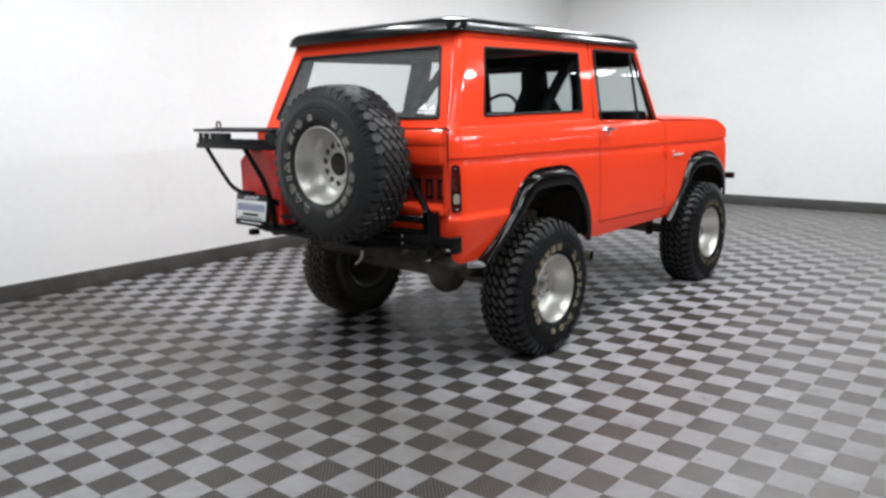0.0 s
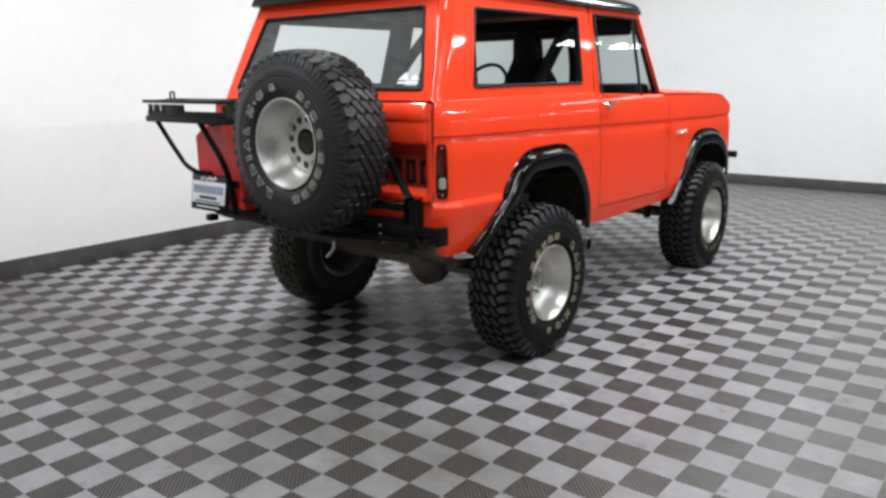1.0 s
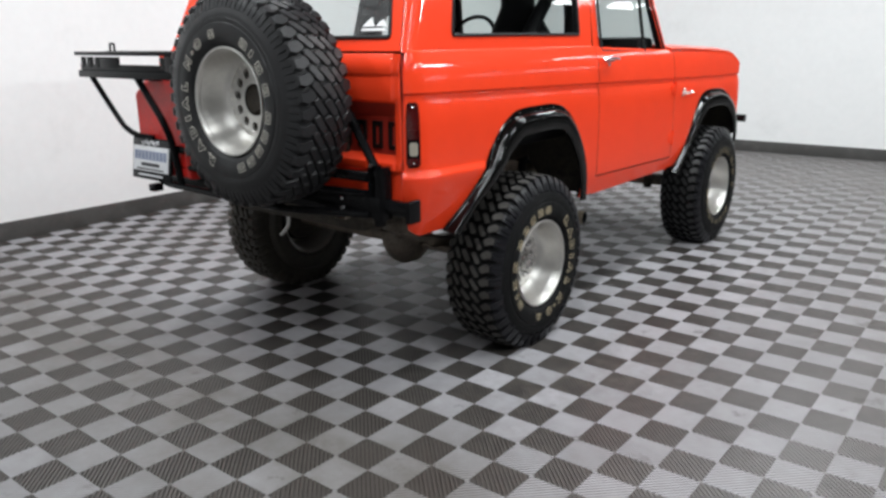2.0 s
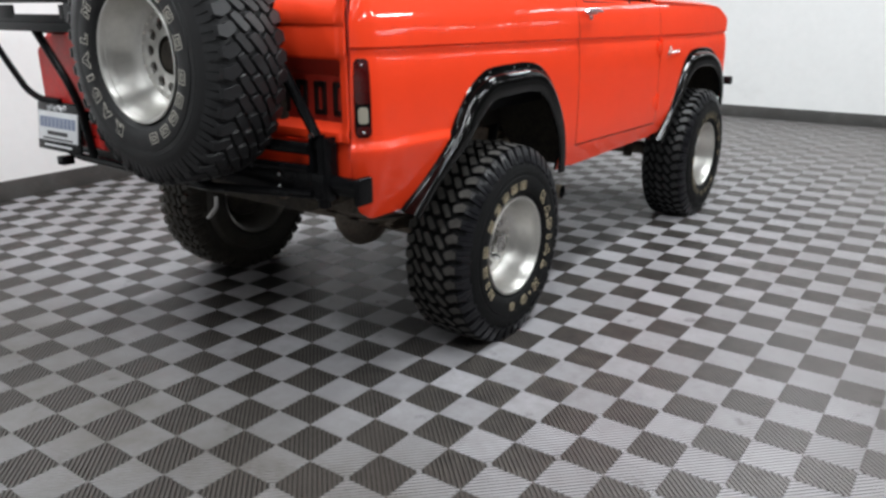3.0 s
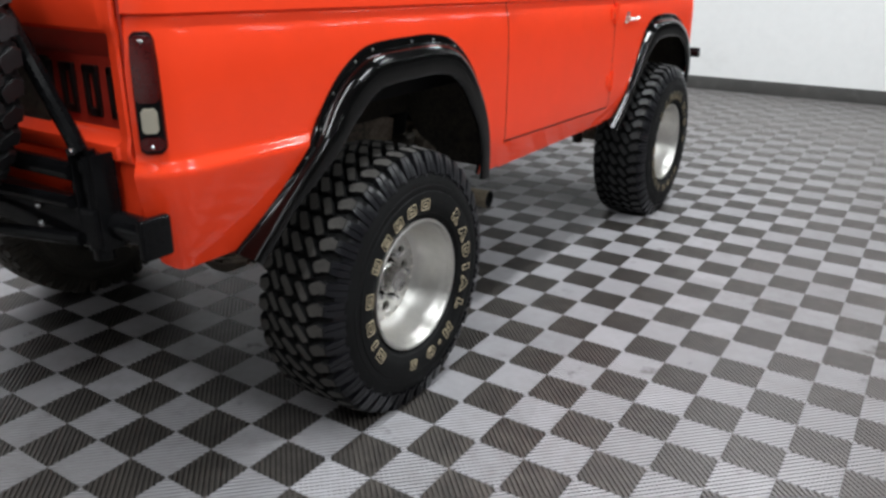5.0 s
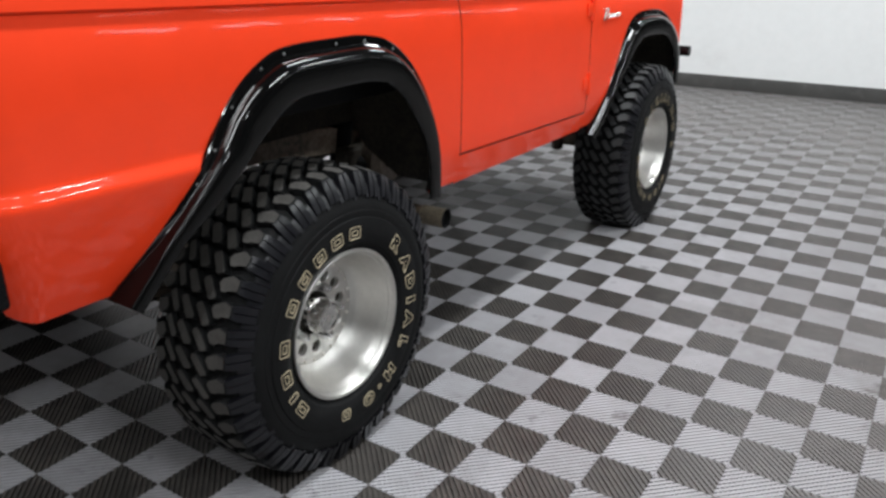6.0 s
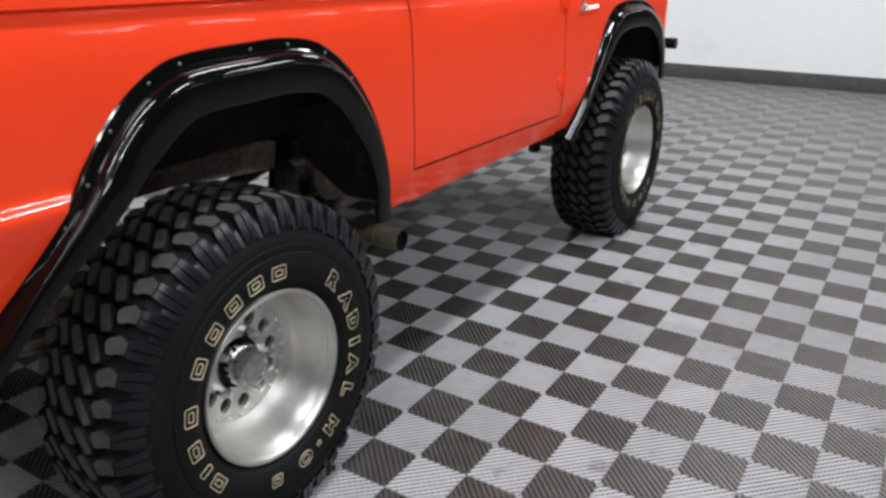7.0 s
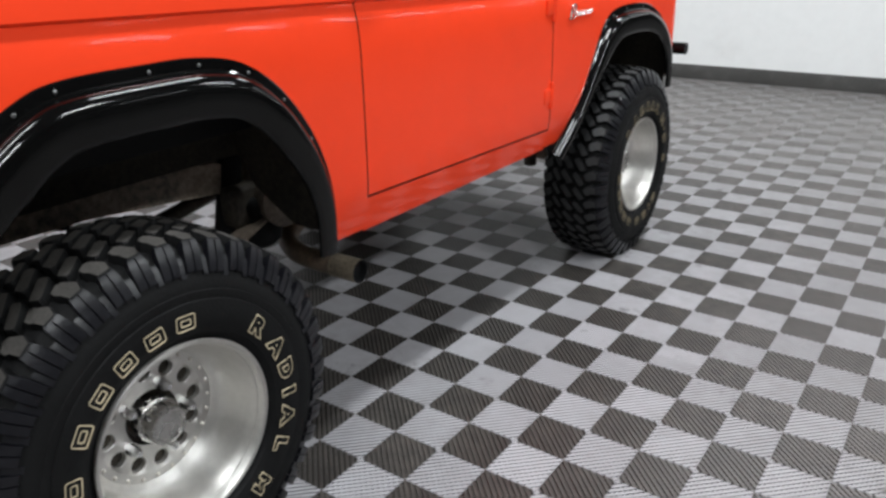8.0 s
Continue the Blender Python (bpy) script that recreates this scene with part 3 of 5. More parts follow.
def rim_mesh():
    bm = bmesh.new()
    prof = [(0.120, 0.190), (0.137, 0.196), (0.147, 0.201), (0.152, 0.2025), (0.1548, 0.2010), (0.1552, 0.1985), (0.1535, 0.1935), (0.1490, 0.1905), (0.143, 0.1896), (0.1375, 0.1888), (0.1360, 0.1862), (0.126, 0.1846), (0.1245, 0.1836), (0.110, 0.1812),
            (0.096, 0.1782), (0.080, 0.1742), (0.066, 0.1704), (0.055, 0.1662), (0.046, 0.1608), (0.040, 0.1545), (0.0365, 0.1478), (0.0345, 0.1462), (0.032, 0.1440), (0.031, 0.1250)]
    revolve(bm, prof, 96)
    revolve(bm, [(0.120, 0.190), (0.06, 0.184), (-0.06, 0.172), (-0.12, 0.188), (-0.135, 0.205)], 48)
    # centre disc with round holes
    n, rin, rout, rh, hr, face = 12, 0.061, 0.125, 0.104, 0.0172, 0.028
    for i in range(n):
        a0, a1 = (2 * math.pi * (i + d) / n + radians(27.9) for d in (-0.5, 0.5))
        outer = [(a0 + (a1 - a0) * k / 6, rout) for k in range(6)] + [(a1, rout + (rin - rout) * k / 4) for k in range(4)]
        outer += [(a1 + (a0 - a1) * k / 6, rin) for k in range(6)] + [(a0, rin + (rout - rin) * k / 4) for k in range(4)]
        ac = (a0 + a1) / 2
        cyy, czz = rh * math.sin(ac), rh * math.cos(ac)
        vo, vl, vi, vb = [], [], [], []
        for a, r in outer:
            y, z = r * math.sin(a), r * math.cos(a)
            d = Vector((0, y - cyy, z - czz)).normalized()
            vo.append(bm.verts.new((face + (0.003 if r > rout - 0.001 else 0.0), y, z)))
            vl.append(bm.verts.new((face, cyy + d.y * (hr + 0.0012), czz + d.z * (hr + 0.0012))))
            vi.append(bm.verts.new((face - 0.0012, cyy + d.y * hr, czz + d.z * hr)))
            vb.append(bm.verts.new((face - 0.014, cyy + d.y * hr, czz + d.z * hr)))
        m = len(outer)
        for k in range(m):
            for p, q in ((vo, vl), (vl, vi), (vi, vb)):
                bm.faces.new((p[k], p[(k + 1) % m], q[(k + 1) % m], q[k]))
    bmesh.ops.remove_doubles(bm, verts=bm.verts, dist=0.0002)
    return bm


def rivet_mesh():
    bm = bmesh.new()
    bmesh.ops.create_uvsphere(bm, u_segments=8, v_segments=5, radius=0.0046)
    return bm


def nut_mesh():
    bm = bmesh.new()
    revolve(bm, [(0.028, 0.0125), (0.052, 0.0125), (0.054, 0.0115), (0.062, 0.0098), (0.067, 0.0055), (0.0685, 0)], 6)
    return bm


def letter_curve(ch, size):
    cu = bpy.data.curves.new("letter", "FONT")
    cu.body, cu.size, cu.align_x, cu.align_y = ch, size, "CENTER", "CENTER"
    cu.fill_mode, cu.bevel_depth, cu.bevel_resolution, cu.resolution_u = "NONE", 0.0014, 0, 3
    cu.offset = 0.0036
    return cu


def bar_outline(bm, w, h, r=0.0015, lean=0.0, bend=0.006):
    pts = rounded([(0, 0, h / 2), (w / 2, 0, h / 2), (w / 2, 0, -h / 2), (-w / 2, 0, -h / 2), (-w / 2, 0, h / 2), (0, 0, h / 2)], bend, 3)[:-1]
    sweep(bm, [(p.x + lean * p.z, p.z, 0) for p in pts], r, 5, False, True)


READ = {"R": 1.2, "A": 1.25, "D": 1.2, "I": 1.3, "L": 1.2, "M": 1.15}
# plain outlined bars for the maker's words: width, height
BARS = {"#": (0.040, 0.030), "|": (0.015, 0.030), "=": (0.030, 0.028), "-": (0.013, 0.009)}


def text_meshes():
    """One mesh for each letter that can be read, plain outlined bars for the rest."""
    made = {}
    for ch, wide in READ.items():
        ob = bpy.data.objects.new("letter", letter_curve(ch, 0.0465))
        scene.collection.objects.link(ob)
        dg = bpy.context.evaluated_depsgraph_get()
        me = bpy.data.meshes.new_from_object(ob.evaluated_get(dg))
        me.transform(Matrix.Diagonal((wide, 1, 1, 1)))
        me.materials.clear()
        me.materials.append(GOLD)
        bpy.data.objects.remove(ob)
        made[ch] = me
    for key, (w, h) in BARS.items():
        bm = bmesh.new()
        bar_outline(bm, w, h, bend=0.005 if key != "-" else 0.002)
        if key in "#=":
            bar_outline(bm, w * 0.52, h * 0.40, bend=0.003)
        me = bpy.data.meshes.new("letter_bar")
        bm.to_mesh(me)
        bm.free()
        me.materials.append(GOLD)
        made[key] = me
    bm = bmesh.new()
    for w, h in ((0.044, 0.036), (0.024, 0.017)):
        sweep(bm, [(w / 2 * math.cos(k * math.pi / 10), h / 2 * math.sin(k * math.pi / 10), 0) for k in range(20)], 0.0015, 5, False, True)
    me = bpy.data.meshes.new("letter_bar")
    bm.to_mesh(me)
    bm.free()
    me.materials.append(GOLD)
    made["o"] = me
    return made


LETTERS = text_meshes()
WORDS = [("R", 47.5), ("A", 65.8), ("D", 81.5), ("I", 94.8), ("A", 107.8), ("L", 123.0), ("M", 145), ("-", 157), ("o", 168.5), ("=", 190.5),
         ("#", 235), ("|", 247), ("#", 261), ("#", 279.5), ("#", 302), ("#", 318.5), ("#", 333.7), ("#", 349), ("#", 4.5)]


def build_wheel(parent):
    bm = bmesh.new()
    revolve(bm, [(-0.05, 0), (-0.05, 0.13), (0.0, 0.14), (0.012, 0.135), (0.014, 0.05), (0.03, 0.045), (0.03, 0)], 40)
    w = part("wheel", bm, UNDER, parent, "road wheel with chunky mud tyre and polished alloy rim")
    part("tyre", tyre_mesh(), RUBBER, w, "black radial mud tyre with gold outlined lettering", 50)
    tread = tagged(part("tread", tread_mesh(), RUBBER, w, "chunky worn black rubber tread blocks", 30), kind="stuff")
    tread.data.materials.append(TREAD)
    tagged(part("shoulder_tread", shoulder_mesh(), LUG, w, "glossy black tyre shoulder tread", 40), kind="stuff")
    part("rim", rim_mesh(), ALLOY, w, "polished aluminium rim with round holes", 30)
    rivet = None
    for i in range(24):
        a = radians(5.8 + 15 * i)
        ob = rivet = part("rivet", rivet_mesh(), RIVET, w) if rivet is None else new("rivet", rivet.data)
        ob.parent = w
        ob.location = (0.0325, 0.1365 * math.sin(a), 0.1365 * math.cos(a))
    bm = bmesh.new()
    revolve(bm, [(0.014, 0.050), (0.052, 0.049), (0.055, 0.046), (0.0555, 0.0435), (0.080, 0.0425), (0.0855, 0.040), (0.0875, 0.036), (0.0875, 0.031), (0.0845, 0.029), (0.0845, 0.0)], 40)
    hub = part("hub_cap", bm, HUB, w, "dull silver locking hub cap")
    slot = None
    for i in range(16):
        a = 2 * math.pi * i / 16
        if slot is None:
            bm = bmesh.new()
            box(bm, (0, 0, 0), (0.011, 0.0085, 0.006), 0.002)
            slot = ob = part("slot", bm, CABIN, hub, "dark slot in the hub")
        else:
            ob = new("slot", slot.data)
            ob.parent = hub
        ob.matrix_local = pose(0.0435, 0.0485 * math.sin(a), 0.0485 * math.cos(a), -math.degrees(a))
    nut = None
    for i in range(5):
        a = radians(21 + 72 * i)
        if nut is None:
            nut = part("lug_nut", nut_mesh(), CHROME, w, "bright steel lug nut", 30)
            ob = nut
        else:
            ob = new("lug_nut", nut.data)
            ob.parent = w
            tagged(ob, "bright steel lug nut")
        ob.location = (0, 0.0745 * math.sin(a), 0.0745 * math.cos(a))
    for ch, deg in WORDS:
        a = radians(deg)
        ob = new("letter" if ch in READ else "letter_bar", LETTERS[ch])
        ob.parent = w
        r = 0.2495
        m = Matrix.Rotation(-a, 4, "X") @ Matrix.Translation((0.1682, 0, r)) @ Matrix(((0, 0, 1, 0), (1, 0, 0, 0), (0, 1, 0, 0), (0, 0, 0, 1)))
        ob.matrix_local = m
    return w


# ---- truck body ----
truck = thing("truck", "lifted orange vintage off-road truck with black roof", "truck")
wheel = build_wheel(truck)
wheel.matrix_local = pose(WHEEL_X, 0, HUB_Z)
road_wheels = [wheel] + [copy_thing(wheel, pose(x, y, HUB_Z, turn, 0, side)) for x, y, turn, side in ((WHEEL_X, AXLE_Y, 95, 0), (-WHEEL_X, 0, 40, 180), (-WHEEL_X, AXLE_Y, 200, 180))]


def settle(w):
    """Flattens the tyre where it bears on the floor."""
    for ob in w.children:
        if ob.name.split(".")[0] in ("tyre", "tread", "shoulder_tread"):
            ob.data = ob.data.copy()
            m = w.matrix_basis
            back = m.inverted()
            for v in ob.data.vertices:
                p = m @ v.co
                if p.z < 0.03:
                    low = 0.001 if p.z < 0.001 else p.z
                    bulge = 1 + 0.10 * max(0, 0.03 - p.z) / 0.05
                    v.co = back @ Vector((m.translation.x + (p.x - m.translation.x) * bulge, p.y, low))


REPAINTED = {}


def repaint(me, mat):
    key = (me.name, mat.name)
    if key not in REPAINTED:
        REPAINTED[key] = me.copy()
        REPAINTED[key].materials[0] = mat
    return REPAINTED[key]


spare_tyres = {ob.name.split(".")[0]: ob.data for ob in wheel.children if ob.name.split(".")[0] in ("tyre", "tread", "shoulder_tread")}
for w in road_wheels:
    settle(w)
# brown dust on the far rear wheel
for ob in road_wheels[2].children:
    if ob.name.split(".")[0] in ("tyre", "tread", "shoulder_tread"):
        for k in range(len(ob.data.materials)):
            ob.data.materials[k] = BROWN_TREAD
# the front pair has darker treads and duller letters
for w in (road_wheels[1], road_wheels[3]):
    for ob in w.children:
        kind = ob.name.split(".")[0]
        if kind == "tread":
            ob.data.materials[1] = DARK_TREAD
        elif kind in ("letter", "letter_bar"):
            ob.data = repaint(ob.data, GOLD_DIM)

REAR_ARCH = [(-0.562, 0.640), (-0.488, 0.723), (-0.412, 0.808), (-0.358, 0.870), (-0.306, 0.935), (-0.231, 1.016), (-0.15, 1.068), (-0.07, 1.090), (0.09, 1.095), (0.2, 1.093), (0.305, 1.070), (0.40, 1.005), (0.478, 0.905), (0.524, 0.80), (0.541, 0.70), (0.539, 0.598)]
FRONT_ARCH = [(1.69, 0.575), (1.80, 0.655), (1.89, 0.745), (1.965, 0.85), (2.04, 0.96), (2.10, 1.012), (2.19, 1.04), (2.36, 1.046), (2.53, 1.028), (2.685, 0.965), (2.785, 0.86), (2.825, 0.75), (2.825, 0.65)]
SIDE_X, REAR_Y, NOSE_Y, BELT_Z = 0.866, -0.795, 2.985, 1.345


def arch_curve(points, inset):
    """The arch as (y, z), moved by inset towards the wheel."""
    c = [Vector((p[0], p[1])) for p in spline(points, 5)]
    out = []
    for i, p in enumerate(c):
        d = (c[min(i + 1, len(c) - 1)] - c[max(i - 1, 0)]).normalized()
        out.append(p + Vector((d.y, -d.x)) * inset)
    return out


def arch_floor(points, y, low):
    """The lower edge of the body at y: the arch where it spans y."""
    best = low
    for a, b in zip(points, points[1:]):
        if min(a.x, b.x) <= y <= max(a.x, b.x) and abs(a.x - b.x) > 1e-6:
            best = max(best, a.y + (b.y - a.y) * (y - a.x) / (b.x - a.x))
    return best


RCUT, FCUT = arch_curve(REAR_ARCH, 0.022), arch_curve(FRONT_ARCH, 0.022)


def under_tuck(z):
    """The lower rear quarter leans in under its crease."""
    return 0.055 * max(0.0, (0.890 - z) / 0.22) ** 1.35


def tuck(y, z):
    """How far the side lies inside the widest line at the height z."""
    k = 0.0
    if z > 1.19:
        k += 0.034 * ((z - 1.19) / 0.155) ** 2.2
    if z > 1.1805:
        k -= 0.004 * max(0.0, 1 - (z - 1.181) / 0.05)
    elif z > 1.12:
        k += 0.007 * (z - 1.12) / 0.055 if z <= 1.1755 else 0.0015
    if z > 1.03:
        k += 0.007 * min(1.0, (z - 1.03) / 0.14) ** 2
    if z < 1.16:
        k += -0.004 * math.sin(math.pi * (z - 0.6) / 0.56)
    if z < 0.74:
        k += 0.022 * ((0.74 - z) / 0.14) ** 2
    if y < 0.2:
        t = max(0.0, min(1.0, (0.913 - 0.025 * (y + 0.6) - z) / 0.036))
        k -= 0.015 * t * t * (3 - 2 * t)
        k += under_tuck(z)
    return k


def outline(s):
    """Plan of the side: s runs along y, round the corners at the back (s below) and the nose (s above)."""
    rr, rf = 0.10, 0.16
    if s < REAR_Y + rr:
        a = (REAR_Y + rr - s) / rr
        a = min(a, math.pi / 2)
        extra = max(0.0, (REAR_Y + rr - s) - rr * math.pi / 2)
        return (SIDE_X - rr + rr * math.cos(a) - extra, REAR_Y + rr - rr * math.sin(a), math.cos(a), -math.sin(a))
    if s > NOSE_Y - rf:
        a = min((s - NOSE_Y + rf) / rf, math.pi / 2)
        return (SIDE_X - rf + rf * math.cos(a), NOSE_Y - rf + rf * math.sin(a), math.cos(a), math.sin(a))
    return (SIDE_X, s, 1.0, 0.0)


ZS = sorted({0.56, 0.60, 0.64, 0.68, 0.72, 0.76, 0.80, 0.84, 0.860, 0.868, 0.874, 0.880, 0.886, 0.892, 0.898, 0.904, 0.910, 0.916, 0.93, 0.97, 1.01, 1.05, 1.09, 1.13, 1.155, 1.166, 1.169, 1.172, 1.175, 1.178, 1.181, 1.184, 1.20, 1.22, 1.24, 1.26, 1.28, 1.30, 1.315, 1.33, 1.345})


def crease_lift(y, z):
    """The crease falls slowly towards the nose."""
    return (0.008 - 0.022 * (max(-0.75, min(2.4, y)) + 0.2)) * max(0.0, 1 - abs(z - 1.175) / 0.165)


def side_sheet(ss, low, high, mirror):
    bm = bmesh.new()
    rows = []
    for s in ss:
        x, y, nx, ny = outline(s)
        lo, hi = low(s), high(s)
        row = []
        for z in ZS:
            zz = max(lo, min(hi, z))
            k = tuck(s, zz)
            row.append(((x - nx * k) * mirror, y - ny * k, max(lo, zz + crease_lift(y, zz))))
        row.append(((x - nx * tuck(s, hi)) * mirror, y - ny * tuck(s, hi), hi))
        rows.append(row)
    grid(bm, rows)
    bmesh.ops.remove_doubles(bm, verts=bm.verts, dist=0.00005)
    return bm


def span(a, b, n):
    return [a + (b - a) * i / n for i in range(n + 1)]


CORNER = REAR_Y + 0.10 - 0.1137
DOOR_A, DOOR_B = 0.668, 1.652


def rear_low(s):
    base = 0.645 + 0.03 * max(0.0, (-0.69 - s) / 0.12) ** 2 if s < 0 else 0.598
    return arch_floor(RCUT, s, base)


def front_low(s):
    base = 0.60 if s < 2.2 else 0.70
    return arch_floor(FCUT, s, base)


def fender_top(s):
    return 1.318 - 0.05 * max(0.0, (s - 1.65) / 1.35) ** 1.3 - 0.16 * max(0.0, (s - 2.6) / 0.385) ** 2


for mirror in (1, -1):
    ys = span(CORNER, REAR_Y + 0.10, 12) + span(-0.68, -0.6, 3) + [p.x for p in RCUT if -0.6 < p.x < 0.52] + span(0.515, 0.525, 4) + [0.54, 0.58, 0.62, DOOR_A - 0.0022]
    ob = part("rear_quarter", side_sheet(sorted(set(ys)), rear_low, lambda s: BELT_Z, mirror), PAINT, truck, "glossy orange rear quarter panel", 24)
    thick(ob, 0.012, -1, SEAL)
    for f in ob.data.polygons:
        if abs(f.center.x) < 0.812 and f.center.y < REAR_Y + 0.02:
            f.material_index = 0
    ys = span(DOOR_A + 0.0022, DOOR_B - 0.0022, 14)
    ob = part("door", side_sheet(ys, lambda s: 0.694 - 0.024 * (s - DOOR_A), lambda s: BELT_Z - 0.03 * (s - DOOR_A), mirror), PAINT, truck, "glossy orange closed door", 24)
    thick(ob, 0.03, -1, SEAL)
    door = ob
    ys = span(DOOR_A - 0.0022, DOOR_B + 0.0022, 10)
    ob = part("sill", side_sheet(ys, lambda s: 0.592, lambda s: 0.688 - 0.024 * (s - DOOR_A), mirror), PAINT, truck, "orange rocker sill", 24)
    thick(ob, 0.03, -1, SEAL)
    ys = [DOOR_B + 0.0022, 1.67, 1.69] + [p.x for p in FCUT if 1.69 < p.x < 2.795] + span(2.796, 2.805, 4) + [2.815] + span(NOSE_Y - 0.16, NOSE_Y - 0.16 + 0.16 * math.pi / 2, 10)
    ob = part("front_fender", side_sheet(sorted(set(ys)), front_low, fender_top, mirror), PAINT, truck, "glossy orange front fender", 24)
    thick(ob, 0.012, -1, SEAL)
    # dark door jamb behind the gaps
    bm = bmesh.new()
    box(bm, (mirror * 0.80, (DOOR_A + DOOR_B) / 2, 0.97), (0.05, 1.10, 0.66), 0.01)
    part("door_jamb", bm, CABIN, truck)
    # handle
    bm = bmesh.new()
    box(bm, (mirror * 0.874, 0.752, 1.283), (0.012, 0.11, 0.026), 0.005)
    sweep(bm, rounded([(mirror * 0.872, 0.695, 1.285), (mirror * 0.897, 0.705, 1.287), (mirror * 0.899, 0.77, 1.287), (mirror * 0.896, 0.812, 1.283)], 0.012), 0.0095, 8, True, False, 0.8)
    h = part("door_handle", bm, CHROME, door, "chrome push-button door handle")
    bm = bmesh.new()
    box(bm, (mirror * 0.870, 0.752, 1.258), (0.014, 0.024, 0.022), 0.006)
    part("lock_button", bm, CHROME, door)
    for z in (1.085, 0.79):
        bm = bmesh.new()
        sweep(bm, [(mirror * 0.872, DOOR_B, z - 0.045), (mirror * 0.872, DOOR_B, z + 0.045)], 0.011, 10)
        box(bm, (mirror * 0.869, DOOR_B - 0.025, z), (0.01, 0.05, 0.05), 0.004)
        part("hinge", bm, PAINT, door, "orange painted door hinge")

# tailgate
bm = bmesh.new()
TG = 0.8068
prof = [(0.905, 0.000), (0.912, 0.010), (0.93, 0.012), (0.94, 0.010), (0.957, -0.020), (0.966, -0.028), (1.00, -0.031), (1.09, -0.033), (1.103, -0.037), (1.110, -0.038), (1.162, -0.004), (1.170, 0.006), (1.185, 0.008), (1.25, 0.008), (1.262, 0.004), (1.268, 0.010), (1.28, 0.012), (1.30, 0.010), (1.325, 0.002), (1.342, -0.012)]
rows = []
for x in [-TG, -TG + 0.006, -0.778, -0.770] + span(-0.76, 0.76, 16) + [0.770, 0.778, TG - 0.006, TG]:
    flat = 1.0 if abs(x) < 0.774 else 0.0
    edge = 0.004 if abs(x) > TG - 0.001 else 0
    rows.append([(x, REAR_Y - (d * flat if d < 0 else d * (0.5 + 0.5 * flat)) + edge, z) for z, d in prof])
grid(bm, rows)
tailgate = thick(part("tailgate", bm, PAINT, truck, "orange tailgate with recessed panel in painted shade and black lettering bars", 28), 0.02, -1)
# the recess is plain orange; its shade is put into this darker colour
tailgate.data.materials.append(SHADED_ORANGE)
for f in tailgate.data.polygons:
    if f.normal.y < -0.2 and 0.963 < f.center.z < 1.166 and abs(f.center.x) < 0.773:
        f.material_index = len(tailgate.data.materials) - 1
# dark strips stand in for the gaps beside the tailgate
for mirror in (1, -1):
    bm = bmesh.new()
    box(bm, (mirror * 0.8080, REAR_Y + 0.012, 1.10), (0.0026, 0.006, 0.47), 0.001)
    part("panel_gap", bm, SHADED_ORANGE, truck, "dark strip for the gap beside the tailgate")
for x in (0.742, 0.655, 0.568, 0.481):
    bm = bmesh.new()
    for c, s in (((x - 0.018, 1.038), (0.017, 0.105)), ((x + 0.018, 1.038), (0.017, 0.105)), ((x, 1.083), (0.05, 0.018)), ((x, 0.994), (0.05, 0.018))):
        box(bm, (c[0], REAR_Y + 0.030, c[1]), (s[0], 0.012, s[1]), 0.003)
    part("letter_bar", bm, LETTER_BLACK, tailgate)

# belt cap, cowl and hood
bm = bmesh.new()
rows = []
for y in span(1.60, NOSE_Y - 0.03, 16):
    t = (y - 1.6) / (NOSE_Y - 1.63)
    zt = fender_top(y)
    row = []
    for x in span(-1, 1, 20):
        xx = x * 0.842
        crown = 0.022 * (1 - abs(x) ** 3)
        if abs(x) > 0.9:
            crown -= 0.012 * (abs(x) - 0.9) / 0.1
        row.append((xx * (1 - 0.03 * max(0, (t - 0.9) / 0.1)), y, zt + crown))
    rows.append(row)
grid(bm, rows)
thick(part("hood", bm, PAINT, truck, "orange hood", 40), 0.02, 1)
bm = bmesh.new()
box(bm, (0, NOSE_Y - 0.03, 0.98), (1.44, 0.05, 0.5), 0.02)
part("grille_panel", bm, SATIN_BLACK, truck)


# ---- wheel arch flares ----
def flare_ledge(p):
    """The rear flare eases out over the swollen lower quarter."""
    t = max(0.0, min(1.0, (0.985 - p.y) / 0.09)) if p.x < 0 else 0.0
    return 0.014 * t * t * (3 - 2 * t)


def flare(points, mirror):
    """A black moulded lip: flange on the body, rolled bead, flat return towards the wheel."""
    section = [(-0.004, 0.860), (-0.004, 0.8695), (0.0, 0.872), (0.018, 0.873), (0.0215, 0.876), (0.025, 0.888), (0.029, 0.897), (0.035, 0.902), (0.046, 0.9065), (0.060, 0.9085), (0.085, 0.9075), (0.098, 0.907), (0.104, 0.9055), (0.108, 0.902), (0.109, 0.897), (0.106, 0.892), (0.080, 0.889)]
    curves = [[Vector((p[0], p[1])) for p in spline(points, 6)]]
    c = curves[0]
    rows = []
    for i, p in enumerate(c):
        d = (c[min(i + 2, len(c) - 1)] - c[max(i - 2, 0)]).normalized()
        nrm = Vector((d.y, -d.x))
        thin = 1 - 0.62 * max(0.0, min(1.0, (1.0 - p.y) / 0.24)) if i < len(c) / 2 else 1 - 0.24 * max(0.0, min(1.0, (0.93 - p.y) / 0.22))
        ledge = flare_ledge(p)
        sink = under_tuck(p.y) if p.x < 0 else 0.0
        rows.append([((0.868 + ledge - sink * max(0.45, 1 - max(0, o) / 0.045) + (x - 0.868) * (0.5 + 0.5 * thin)) * mirror, (p + nrm * o * thin).x, (p + nrm * o * thin).y) for o, x in section])
    bm = bmesh.new()
    vs = grid(bm, rows)
    for end in (vs[0], vs[-1]):
        bm.faces.new(end)
    return bm, c


